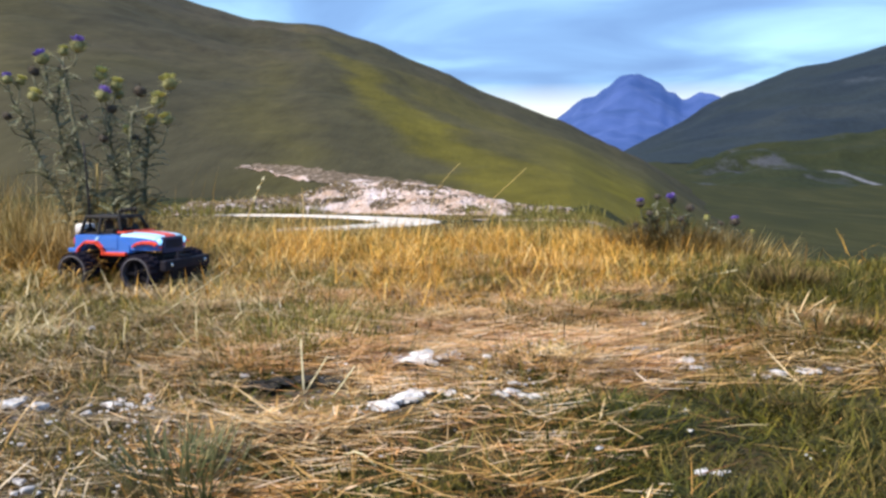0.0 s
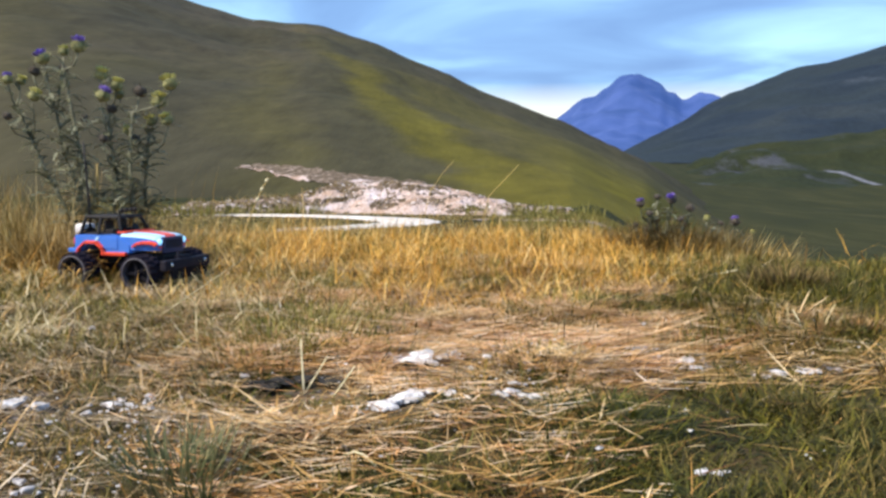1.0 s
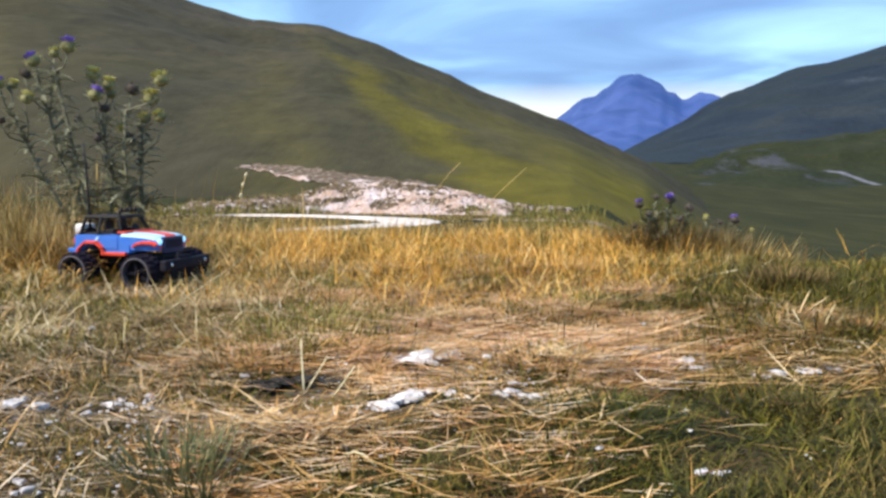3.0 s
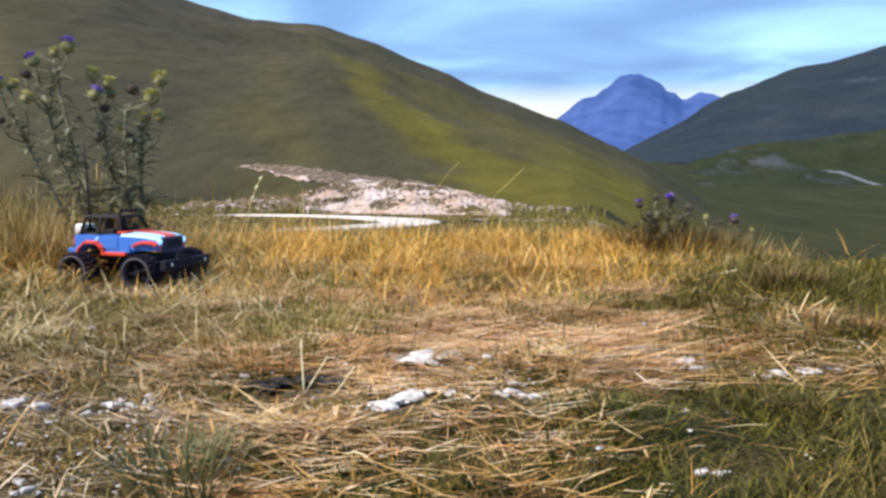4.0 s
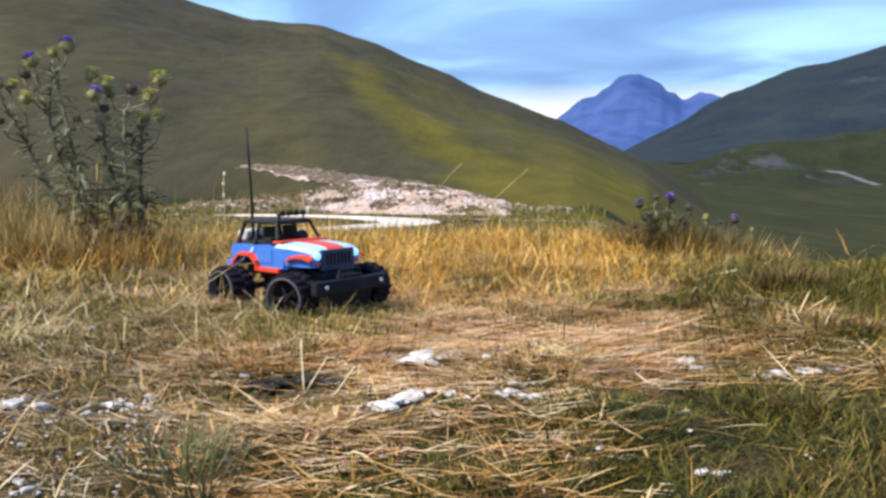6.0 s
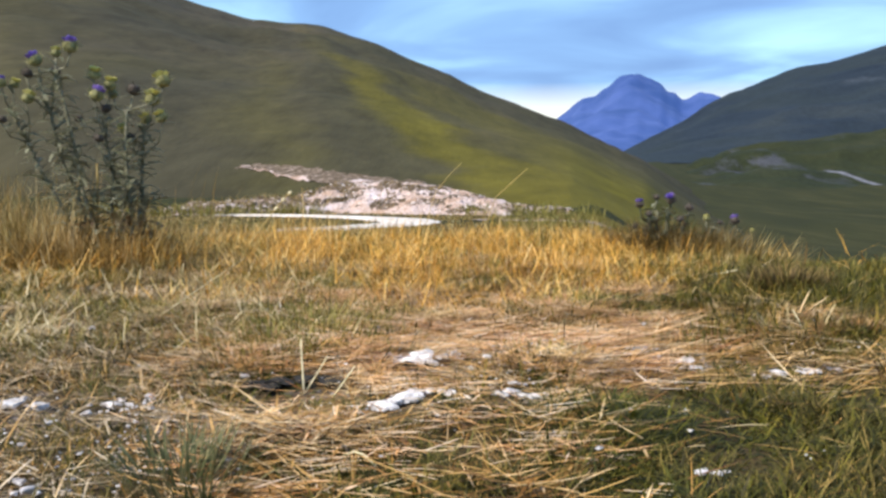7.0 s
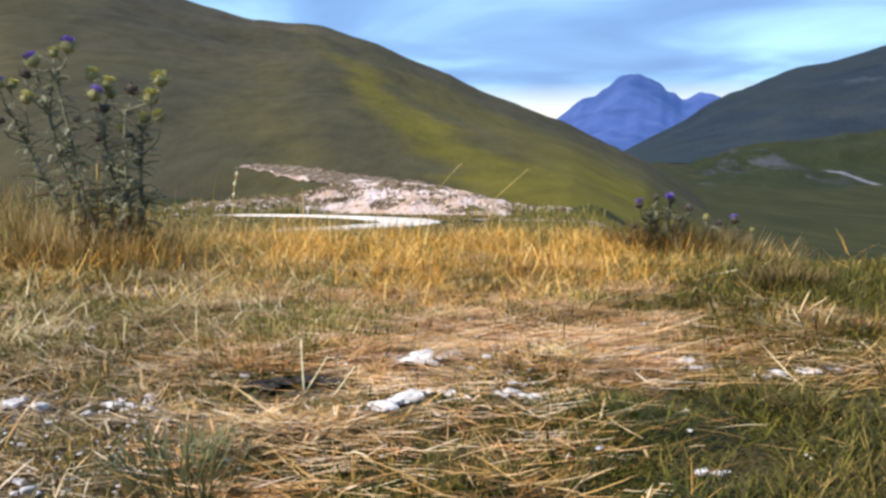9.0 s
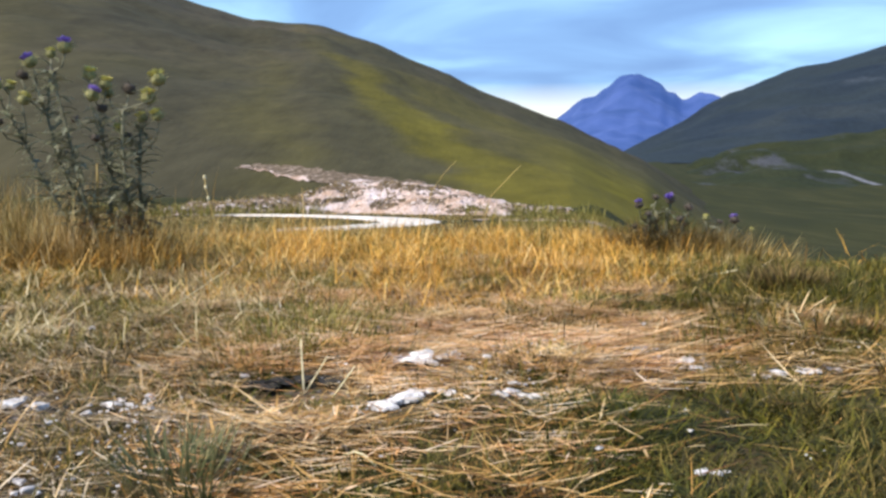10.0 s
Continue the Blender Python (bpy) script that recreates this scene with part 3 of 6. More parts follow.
def make_gravel():
    # cut bank of pale gravel at the foot of the hill, washed into rills
    nu, nv = 420, 90
    u = np.linspace(0, 1, nu)
    x0 = np.interp(u, [0, 1], [-6.2, 2.3])
    top = np.interp(x0, [-6.2, -4.6, -3.6, -2.8, -2.3, -2.05, -1.9, -0.9, -0.2, 0.5, 1.13, 2.3], [-0.42, -0.30, -0.17, -0.11, -0.03, 0.11, 0.16, 0.16, 0.14, -0.03, -0.21, -0.44])
    U, V_ = np.meshgrid(u, np.linspace(0, 1, nv), indexing="ij")
    X = x0[:, None] * 1.06 * (1 + 0.09 * V_)
    Y = 15.6 + 1.5 * V_ + 0.25 * Waves(5, 3.0, 3)(U * 9, U * 0)
    Zt = 0.4 - (0.4 - top[:, None]) * 1.05
    rill = np.abs(Waves(61, 0.55, 3)(X + 0.25 * Waves(62, 0.8, 2)(X, Y), Y * 0.22))
    Z = -0.44 + (Zt + 0.44) * V_ ** 0.8 + (0.012 * Waves(6, 1.3, 4)(X, Y) + 0.010 * Waves(66, 0.4, 3)(X, Y) + 0.055 * (rill - 0.4) * smooth_step(0.05, 0.4, V_) * smooth_step(1.0, 0.8, V_)) * smooth_step(0, 0.15, V_)
    Z = np.where(V_ > 0.97, Z - 0.6, Z)
    ob = new("gravel_bank", set_mesh("gravel_bank", np.stack([X, Y, Z], -1).reshape(-1, 3), grid_faces(nu, nv), M_GRAVEL))
    brown = 0.20 + 0.85 * smooth_step(-1.6, -3.3, X) + 0.55 * smooth_step(0.55, 0.95, V_) * smooth_step(0.6, -0.2, X) + 0.4 * smooth_step(0.9, 1.8, X) + 0.50 * Waves(63, 0.9, 4)(X, Y * 1.6) - 0.35 * (rill - 0.4) - 0.35 * smooth_step(0.12, 0.0, V_)
    soil_attribute(ob, brown)
    tagged(ob, "pale eroded gravel bank at the foot of the hill", "gravel bank", kind="structure")
    # olive grass that has taken hold where the bank is soil
    rng = np.random.default_rng(42)
    pick = rng.integers(0, nu * nv, 16000)
    iu, iv = pick // nv, pick % nv
    ok = (rng.uniform(0.35, 1.5, len(pick)) < brown[iu, iv]) & (iv < nv - 6)
    iu, iv = iu[ok], iv[ok]
    m = len(iu)
    tuft_at = np.stack([X[iu, iv] + rng.uniform(-0.01, 0.01, m), Y[iu, iv], Z[iu, iv] - 0.005], -1)
    blades("bank_top_grass", M_WITHERED, tuft_at, rng.uniform(0.03, 0.12, m), rng.uniform(0.004, 0.010, m), rng.uniform(0, 6.28, m), np.abs(rng.normal(0, 0.5, m)), rng.uniform(0, 1.0, m),
           "withered olive-brown grass on the gravel bank", "grass")
    rng = np.random.default_rng(41)
    pick = rng.integers(0, nu * (nv - 4), 2600)
    pu, pv = pick % nu, pick // nu
    bm = bmesh.new()
    bmesh.ops.create_icosphere(bm, subdivisions=1, radius=1.0)
    cv = np.array([v.co[:] for v in bm.verts]); cf = np.array([[v.index for v in f.verts] for f in bm.faces])
    bm.free()
    n = len(pick)
    size = rng.uniform(0.006, 0.020, n) * np.where(rng.uniform(0, 1, n) < 0.06, 2.4, 1.0)
    RV = cv[None] * rng.uniform(0.5, 1.3, (n, len(cv), 1)) * size[:, None, None] * np.array([1.3, 1.0, 0.75])
    RV = RV + np.stack([X[pu, pv] + rng.uniform(-0.02, 0.02, n), Y[pu, pv], Z[pu, pv]], -1)[:, None]
    RF = (cf[None] + (np.arange(n) * len(cv))[:, None, None]).reshape(-1, 3)
    ob = new("rubble", set_mesh("rubble", RV.reshape(-1, 3), RF.tolist(), M_RUBBLE, False))
    tagged(ob, "loose pale and brown rubble on the gravel bank", "rubble", kind="stuff")
    # a washed terrace on the slope behind, running out to a point
    t = np.linspace(-0.245, -0.02, 150)[:, None]
    hi = np.interp(t, [-0.245, -0.22, -0.16, -0.11, -0.055, -0.02], [0.0015, 0.0058, 0.0020, -0.0060, -0.0125, -0.0150])
    lo = np.interp(t, [-0.245, -0.22, -0.17, -0.14, -0.09, -0.02], [0.0010, -0.0008, -0.0130, -0.0165, -0.0200, -0.0200])
    c = np.linspace(0, 1, 26)[None, :]
    e = lo + (hi - lo) * c + 0.0009 * Waves(18, 0.02, 3)(t, t * 0 + c * 0.01)
    k, fd = hill_slope(t)
    D = (1.15 + k * fd) / (k - e)
    X, Y = t * D, D
    Z = -0.75 + k * (D - fd) + 0.03 + 0.012 * Waves(19, 0.9, 3)(X, Y)
    ob = new("gravel_terrace", set_mesh("gravel_terrace", np.stack([X, Y, Z], -1).reshape(-1, 3), grid_faces(150, 26), M_GRAVEL))
    soil_attribute(ob, 0.85 - 0.95 * smooth_step(0.25, 0.0, c) * smooth_step(-0.13, -0.18, t) + 0.25 * c + 0.45 * Waves(20, 1.6, 4)(X, Y))
    tagged(ob, "grey-brown gravel terrace on the grassy slope", "gravel", kind="structure")
    # white track in front of it, which doubles back towards the knoll
    line = TRACK_LINE
    half = [0.05, 0.10, 0.16, 0.30, 0.52, 0.46, 0.40, 0.22, 0.06]
    t = np.linspace(0, len(line) - 1, 70)
    px = np.interp(t, range(len(line)), [p[0] for p in line]); py = np.interp(t, range(len(line)), [p[1] for p in line])
    w = np.interp(t, range(len(line)), half)
    ker = np.ones(7) / 7
    px = np.convolve(np.pad(px, 3, mode="edge"), ker, "valid"); py = np.convolve(np.pad(py, 3, mode="edge"), ker, "valid")
    gx, gy = np.gradient(px), np.gradient(py)
    n = np.hypot(gx, gy); nx, ny = -gy / n, gx / n
    c = np.linspace(-1, 1, 7)
    X = px[:, None] + nx[:, None] * w[:, None] * c + 0.05 * Waves(8, 1.0, 3)(t[:, None] * 1.0, c * 0.2)
    Y = py[:, None] + ny[:, None] * w[:, None] * c
    Z = ground_height(X, Y) + 0.035 - 0.04 * np.abs(c) ** 4
    ob = new("road", set_mesh("road", np.stack([X, Y, Z], -1).reshape(-1, 3), grid_faces(70, 7), M_ROAD))
    tagged(ob, "white gravel track bending below the bank", "road", kind="structure")
    # a thin gravel strip beyond the track's bend
    line, half = [(0.45, 13.6), (1.2, 13.4), (1.9, 13.2), (2.5, 13.0), (2.9, 12.7)], [0.05, 0.16, 0.12, 0.26, 0.08]
    t = np.linspace(0, 4, 60)
    px = np.interp(t, range(5), [p[0] for p in line]); py = np.interp(t, range(5), [p[1] for p in line])
    w = np.interp(t, range(5), half)
    c = np.linspace(-1, 1, 7)
    X = px[:, None] + 0 * c + 0.06 * Waves(18, 0.8, 3)(t[:, None], c)
    Y = py[:, None] + w[:, None] * c + 0.08 * Waves(28, 0.5, 3)(X, X * 0)
    Z = ground_height(X, Y) + 0.03
    ob = new("gravel_strip", set_mesh("gravel_strip", np.stack([X, Y, Z], -1).reshape(-1, 3), grid_faces(60, 7), M_GRAVEL))
    soil_attribute(ob, 0.25 + 0.5 * Waves(29, 0.6, 3)(X, Y))
    tagged(ob, "pale washed gravel strip on the grassy slope", "gravel", kind="structure")



# ---------------------------------------------------------------- grass
def blades(name, mat, pos, length, width, heading, tilt, bend, label, category="grass"):
    """One object of many blades, each a bent tapering strip of four steps."""
    n = len(pos)
    dirx, diry = np.cos(heading), np.sin(heading)
    wx, wy = -diry * width / 2, dirx * width / 2
    V = np.zeros((n, 7, 3))
    p = np.array(pos, float)
    for i, frac in enumerate((0.0, 0.38, 0.75, 1.0)):
        if i:
            seg = (0.38, 0.37, 0.25)[i - 1] * length
            a = tilt + bend * (i - 0.5) / 3
            p = p + np.stack([np.sin(a) * dirx * seg, np.sin(a) * diry * seg, np.cos(a) * seg], -1)
        wide = (0.8, 1.0, 0.65)[i] if i < 3 else 0
        if i < 3:
            off = np.stack([wx, wy, np.zeros(n)], -1) * wide
            V[:, 2 * i], V[:, 2 * i + 1] = p - off, p + off
        else:
            V[:, 6] = p
    low = ground_height(V[:, :, 0], V[:, :, 1]) + 0.002
    V[:, 2:, 2] = np.maximum(V[:, 2:, 2], low[:, 2:])
    base = (np.arange(n) * 7)[:, None]
    idx = (base + np.array([0, 1, 3, 2, 2, 3, 5, 4, 4, 5, 6])).ravel()
    me = bpy.data.meshes.new(name)
    me.vertices.add(n * 7); me.vertices.foreach_set("co", V.ravel())
    me.loops.add(len(idx)); me.loops.foreach_set("vertex_index", idx.astype(np.int32))
    me.polygons.add(n * 3)
    me.polygons.foreach_set("loop_start", (np.arange(n)[:, None] * 11 + np.array([0, 4, 8])).ravel().astype(np.int32))
    me.update(calc_edges=True)
    me.materials.append(mat)
    return tagged(new(name, me), label, category, kind="stuff")


make_gravel()


def scatter(n, y0, y1, rng, keep, spread=0.60):
    """Places in the wedge before the camera between two distances, thinned by keep(x, y)."""
    xs, ys = [], []
    got = 0
    while got < n:
        y = np.sqrt(rng.uniform(y0 * y0, y1 * y1, n * 2))
        x = rng.uniform(-spread, spread, n * 2) * y
        ok = rng.uniform(0, 1, n * 2) < keep(x, y)
        xs.append(x[ok]); ys.append(y[ok]); got += ok.sum()
    x, y = np.concatenate(xs)[:n], np.concatenate(ys)[:n]
    return x, y


STONES = [(0.115, 1.420, 0.040), (0.134, 1.396, 0.030), (0.099, 1.403, 0.022), (0.120, 1.463, 0.022), (-0.099, 1.403, 0.048), (-0.053, 1.438, 0.050), (-0.022, 1.467, 0.024), (-0.076, 1.418, 0.042), (-0.036, 1.450, 0.036), (0.150, 1.402, 0.034),
          (-0.045, 1.689, 0.060), (-0.078, 1.674, 0.030), (0.001, 1.699, 0.032), (0.428, 1.832, 0.040), (0.402, 1.815, 0.020), (0.497, 1.750, 0.045), (0.510, 1.699, 0.035),
          (-0.565, 1.438, 0.045), (-0.524, 1.392, 0.030), (-0.718, 1.403, 0.050), (-0.510, 1.036, 0.036), (-0.536, 1.052, 0.020), (0.120, 1.850, 0.030), (0.716, 1.614, 0.04),
          (0.656, 1.641, 0.035), (-0.374, 1.583, 0.026), (0.351, 1.067, 0.022), (-0.437, 1.328, 0.022), (0.271, 1.815, 0.025), (-0.572, 1.350, 0.022)]


def clear(x, y):
    """No litter on top of the white stones."""
    k = np.ones_like(x)
    for sx, sy, ss in STONES + [(-0.345, 1.535, 0.03), (-0.308, 1.545, 0.036), (-0.266, 1.545, 0.04), (-0.215, 1.553, 0.036), (-0.644, 1.376, 0.03)]:
        k = k * (1 - 0.82 * np.exp(-(((x - sx) / (ss * 0.95)) ** 2 + ((y - sy + ss * 1.2) / (ss * 2.0)) ** 2) ** 2))
    return k


def parked(x, y):
    """The grass is pressed down where the toy car stands and sets off."""
    return 1 - 0.94 * np.exp(-(((x + 0.93) / 0.40) ** 2 + ((y - 2.78) / 0.30) ** 2) ** 2)


def worn(x, y):
    """The pale trodden strip across the middle."""
    t = x / y
    return smooth_step(-0.22, -0.05, t) * smooth_step(0.40, 0.18, t) * np.exp(-((y - 1.86) / 0.26) ** 4)


def front(x, y):
    """The nearest ground, where low grass has the upper hand."""
    return smooth_step(1.42, 1.18, y) * smooth_step(-0.32, -0.12, x / y)


def make_grass():
    rng = np.random.default_rng(7)
    U = rng.uniform
    dry_side = lambda x, y: 1 - 0.85 * smooth_step(0.22, 0.42, x / y) * smooth_step(1.9, 2.2, y) - 0.80 * smooth_step(0.08, 0.34, x / y) * smooth_step(1.55, 1.35, y) - 0.35 * smooth_step(0.28, 0.42, x / y) * smooth_step(1.4, 1.6, y) * smooth_step(2.1, 1.9, y)
    pile = lambda x, y: 0.016 * np.clip(TUFTS(x * 0.7, y * 0.7), -0.5, 1.5)
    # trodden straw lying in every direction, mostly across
    # golden middle and greyer left put a lens's colour shading into the straw
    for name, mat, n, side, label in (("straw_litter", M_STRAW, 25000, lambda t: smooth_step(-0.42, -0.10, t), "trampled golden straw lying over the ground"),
                                      ("bleached_straw", M_GREY_STRAW, 19000, lambda t: smooth_step(-0.05, -0.35, t) + 0.2, "grey straw trampled over the ground")):
        x, y = scatter(n, 0.85, 3.6, rng, lambda x, y: side(x / y) * (1 - 0.90 * greenness(x, y)) * (1 - 0.55 * bare(x, y)) * dry_side(x, y) * patchy(x, y) * clear(x, y) * (1 - 0.9 * worn(x, y)) * (1 - 0.6 * front(x, y)))
        z = ground_height(x, y) + U(0.001, 0.018, n) + np.maximum(0, pile(x, y))
        head = np.where(U(0, 1, n) < 0.65, rng.normal(0, 0.45, n) + np.pi * (U(0, 1, n) < 0.5), U(0, 2 * np.pi, n))
        blades(name, mat, np.stack([x, y, z], -1), U(0.025, 0.105, n) * (1 + 0.6 * (U(0, 1, n) < 0.10)), U(0.0012, 0.0038, n), head, U(1.25, 1.65, n), U(-0.25, 0.35, n), label, "straw")
    # longer loose stalks
    for name, mat, n, label in (("loose_straw", M_TANGLE, 700, "long pale stalks strewn over the straw"), ("loose_golden_straw", M_STRAW, 900, "long golden stalks strewn over the straw")):
        x, y = scatter(n, 0.95, 3.4, rng, lambda x, y: (1 - 0.92 * greenness(x, y)) * clear(x, y) * smooth_step(0.8, 1.9, y) * (1 - 0.85 * smooth_step(0.08, 0.28, x / y) * smooth_step(1.65, 1.4, y)))
        z = ground_height(x, y) + U(0.006, 0.030, n)
        blades(name, mat, np.stack([x, y, z], -1), U(0.06, 0.20, n) * (0.55 + 0.45 * smooth_step(1.0, 2.0, y)), U(0.0012, 0.0030, n), rng.normal(0, 0.75, n) + np.pi * (U(0, 1, n) < 0.5),
               U(1.2, 1.6, n), U(0.1, 0.6, n), label, "straw")
    # straw pressed flat and bleached on the worn middle
    n = 1150
    x, y = scatter(n, 1.45, 2.2, rng, lambda x, y: worn(x, y) * clear(x, y) * patchy(x * 1.3, y * 1.3))
    z = ground_height(x, y) + U(0.003, 0.024, n)
    blades("flattened_straw", M_PALE, np.stack([x, y, z], -1), U(0.06, 0.20, n), U(0.0028, 0.0058, n), rng.normal(0, 0.30, n) + np.pi * (U(0, 1, n) < 0.5), U(1.40, 1.66, n), U(-0.15, 0.25, n),
           "pale pinkish straw pressed flat on the worn ground", "straw")
    n = 1300
    x, y = scatter(n, 1.5, 2.25, rng, lambda x, y: smooth_step(-0.25, -0.05, x / y) * smooth_step(0.48, 0.30, x / y) * clear(x, y))
    z = ground_height(x, y) + U(0.006, 0.026, n)
    blades("strewn_straw", M_STRAW, np.stack([x, y, z], -1), U(0.06, 0.19, n), U(0.0016, 0.0034, n), rng.normal(0, 0.4, n) + np.pi * (U(0, 1, n) < 0.5), U(1.38, 1.64, n), U(-0.1, 0.35, n),
           "golden straw strewn across the worn ground", "straw")
    # fine bits of straw and stem trodden small over everything
    n = 6500
    x, y = scatter(n, 0.9, 2.6, rng, lambda x, y: smooth_step(-0.40, -0.2, x / y) * smooth_step(0.34, 0.2, x / y) * (1 - 0.9 * greenness(x, y)) * (1 - 0.8 * worn(x, y)) * (1 - 0.7 * front(x, y)) * clear(x, y) * patchy(x * 2.1 + 5, y * 2.1) ** 2)
    z = ground_height(x, y) + U(0.012, 0.034, n)
    blades("chopped_straw", M_PALE, np.stack([x, y, z], -1), U(0.02, 0.085, n), U(0.0012, 0.0032, n), np.where(U(0, 1, n) < 0.7, rng.normal(0, 0.35, n) + np.pi * (U(0, 1, n) < 0.5), U(0, 2 * np.pi, n)), U(1.35, 1.68, n), U(-0.2, 0.3, n),
           "fine pinkish bits of straw trodden over the soil", "straw")
    # low olive growth in drifts between the straw
    n = 38000
    x, y = scatter(n, 0.88, 2.4, rng, lambda x, y: smooth_step(0.0, 0.5, PATCH2(x * 2.2 + 4, y * 1.4) + 0.35 * smooth_step(1.6, 1.2, y) + 0.5 * front(x, y)) * (1 - 0.85 * worn(x, y)) * clear(x, y) * (1 - 0.8 * bare(x, y)))
    z = ground_height(x, y) - 0.002
    blades("low_growth", M_MOSS, np.stack([x, y, z], -1), U(0.02, 0.062, n), U(0.0012, 0.0030, n), U(0, 2 * np.pi, n), U(0.4, 1.45, n), U(0.2, 1.0, n),
           "low olive-brown grass between the straw", "grass")
    # short green sward
    n = 120000
    x, y = scatter(n, 0.85, 4.8, rng, lambda x, y: (0.10 + greenness(x, y)) * (1 - 0.8 * bare(x, y)) * clear(x, y))
    z = ground_height(x, y) - 0.002
    blades("green_sward", M_GREEN, np.stack([x, y, z], -1), U(0.020, 0.066, n) * (1 + 0.4 * TUFTS(x, y)), U(0.0014, 0.0032, n), U(0, 2 * np.pi, n), U(0.2, 1.2, n) + 0.45 * smooth_step(1.9, 1.5, y), U(0.2, 1.0, n),
           "short green grass growing through the straw", "grass")
    # short dry grass
    n = 42000
    x, y = scatter(n, 0.9, 3.6, rng, lambda x, y: (0.15 + 0.85 * (TUFTS(x, y) > 0.25)) * (1 - 0.92 * worn(x, y)) * (1 - 0.5 * front(x, y)) * (1 - 0.9 * bare(x, y)) * (1 - 0.92 * greenness(x, y)) * clear(x, y) * dry_side(x, y))
    z = ground_height(x, y) - 0.002
    blades("short_dry_grass", M_STRAW, np.stack([x, y, z], -1), U(0.02, 0.075, n), U(0.0012, 0.0028, n), U(0, 2 * np.pi, n), U(0.5, 1.45, n), U(0.1, 0.9, n),
           "short withered grass bent over", "grass")
    # standing dry grass towards the knoll's edge, rising from a thin fringe
    def tall(x, y):
        t = x / y
        lane = 1 - 0.85 * smooth_step(-0.47, -0.40, t) * smooth_step(-0.16, -0.24, t) * smooth_step(3.35, 3.15, y)
        clump = 0.12 + 0.88 * smooth_step(-0.35, 0.45, TUFTS(x * 0.6, y * 0.6))
        return parked(x, y) * smooth_step(2.35, 3.3, y) * clump * lane * (1 - 0.72 * smooth_step(0.24, 0.44, t) * smooth_step(2.0, 2.5, y)) * smooth_step(5.4 - 1.5 * smooth_step(0.22, 0.42, t), 4.6 - 1.3 * smooth_step(0.22, 0.42, t), y)
    n = 52000
    x, y = scatter(n, 2.35, 5.4, rng, tall)
    t = x / y
    h = (0.035 + 0.15 * U(0, 1, n) ** 2.2) * (0.45 + 0.55 * smooth_step(2.4, 3.3, y)) * (1 + 0.45 * TUFTS(x * 0.6, y * 0.6)) * (1 - 0.5 * smooth_step(0.20, 0.36, t))
    h = h * (1 - 0.42 * smooth_step(-0.15, -0.28, t))
    h = h * (1 - 0.52 * np.exp(-((t + 0.06) / 0.09) ** 2)) * (1 - 0.42 * smooth_step(0.0, 0.06, t) * smooth_step(0.30, 0.22, t))
    h = h * np.where(U(0, 1, n) < 0.06, 1.6, 1.0)
    z = ground_height(x, y) - 0.003
    h = h * (1 - 0.35 * smooth_step(0.30, 0.46, t))
    brown = U(0, 1, n) < np.maximum(0.80 * smooth_step(-0.10, -0.28, t + 0.05 * PATCH(x, y)), 0.70 * smooth_step(0.20, 0.38, t)) + 0.08
    for name, mat, k, label in (("standing_dry_grass", M_DRY, ~brown, "standing golden dry grass along the knoll's edge"),
                                ("standing_brown_grass", M_WITHERED, brown, "standing olive-brown withered grass on the knoll")):
        m = int(k.sum())
        blades(name, mat, np.stack([x, y, z], -1)[k], h[k], U(0.0012, 0.0028, m), U(0, 2 * np.pi, m), np.abs(rng.normal(0, 0.75, m)), U(0.0, 2.2, m), label, "grass")
    n = 16000
    x, y = scatter(n, 2.5, 4.6, rng, lambda x, y: (0.3 + 0.7 * smooth_step(-0.2, 0.5, TUFTS(x * 0.7 + 9, y * 0.7))) * smooth_step(2.4, 3.0, y) * (1 - 0.8 * smooth_step(0.28, 0.42, x / y) * smooth_step(3.4, 3.8, y)) * parked(x, y))
    z = ground_height(x, y) - 0.003
    blades("olive_grass", M_OLIVE, np.stack([x, y, z], -1), U(0.03, 0.11, n), U(0.0014, 0.0030, n), U(0, 2 * np.pi, n), U(0.1, 1.1, n), U(0.1, 1.2, n),
           "olive grass mixed into the dry stand", "grass")
    # stems broken over and caught among the standing ones
    n = 8000
    x, y = scatter(n, 2.35, 4.2, rng, lambda x, y: (0.2 + 0.8 * smooth_step(-0.3, 0.5, TUFTS(x * 0.6, y * 0.6))) * (1 - 0.95 * smooth_step(0.17, 0.32, x / y)) * parked(x, y))
    z = ground_height(x, y) + U(0.01, 0.085, n) * smooth_step(2.2, 3.1, y)
    blades("fallen_stems", M_DRY, np.stack([x, y, z], -1), U(0.05, 0.17, n), U(0.0013, 0.0030, n), U(0, 2 * np.pi, n), U(0.7, 1.75, n), U(-0.4, 0.8, n),
           "broken golden stems tangled in the dry grass", "grass")
    # clumps at the foot of the gravel bank
    n = 5200
    x = np.where(U(0, 1, n) < 0.7, U(-6.6, -2.2, n), U(0.4, 2.9, n)); y = U(14.9, 16.0, n)
    ok = Waves(77, 0.9, 3)(x, y) > 0.0
    x, y = x[ok], y[ok]; m = len(x)
    z = ground_height(x, y) - 0.01
    blades("bank_grass", M_OLIVE, np.stack([x, y, z], -1), U(0.08, 0.30, m), U(0.006, 0.014, m), U(0, 2 * np.pi, m), np.abs(rng.normal(0, 0.4, m)), U(0.0, 0.9, m),
           "olive grass clumps at the foot of the gravel bank", "grass")
    # short withered sward between the knoll and the bank, off the track
    n = 34000
    x, y = scatter(n, 8.5, 15.9, rng, lambda x, y: smooth_step(0.30, 0.25, x / y) * (0.4 + 0.6 * smooth_step(-0.3, 0.4, PATCH(x * 0.3, y * 0.3))), 0.45)
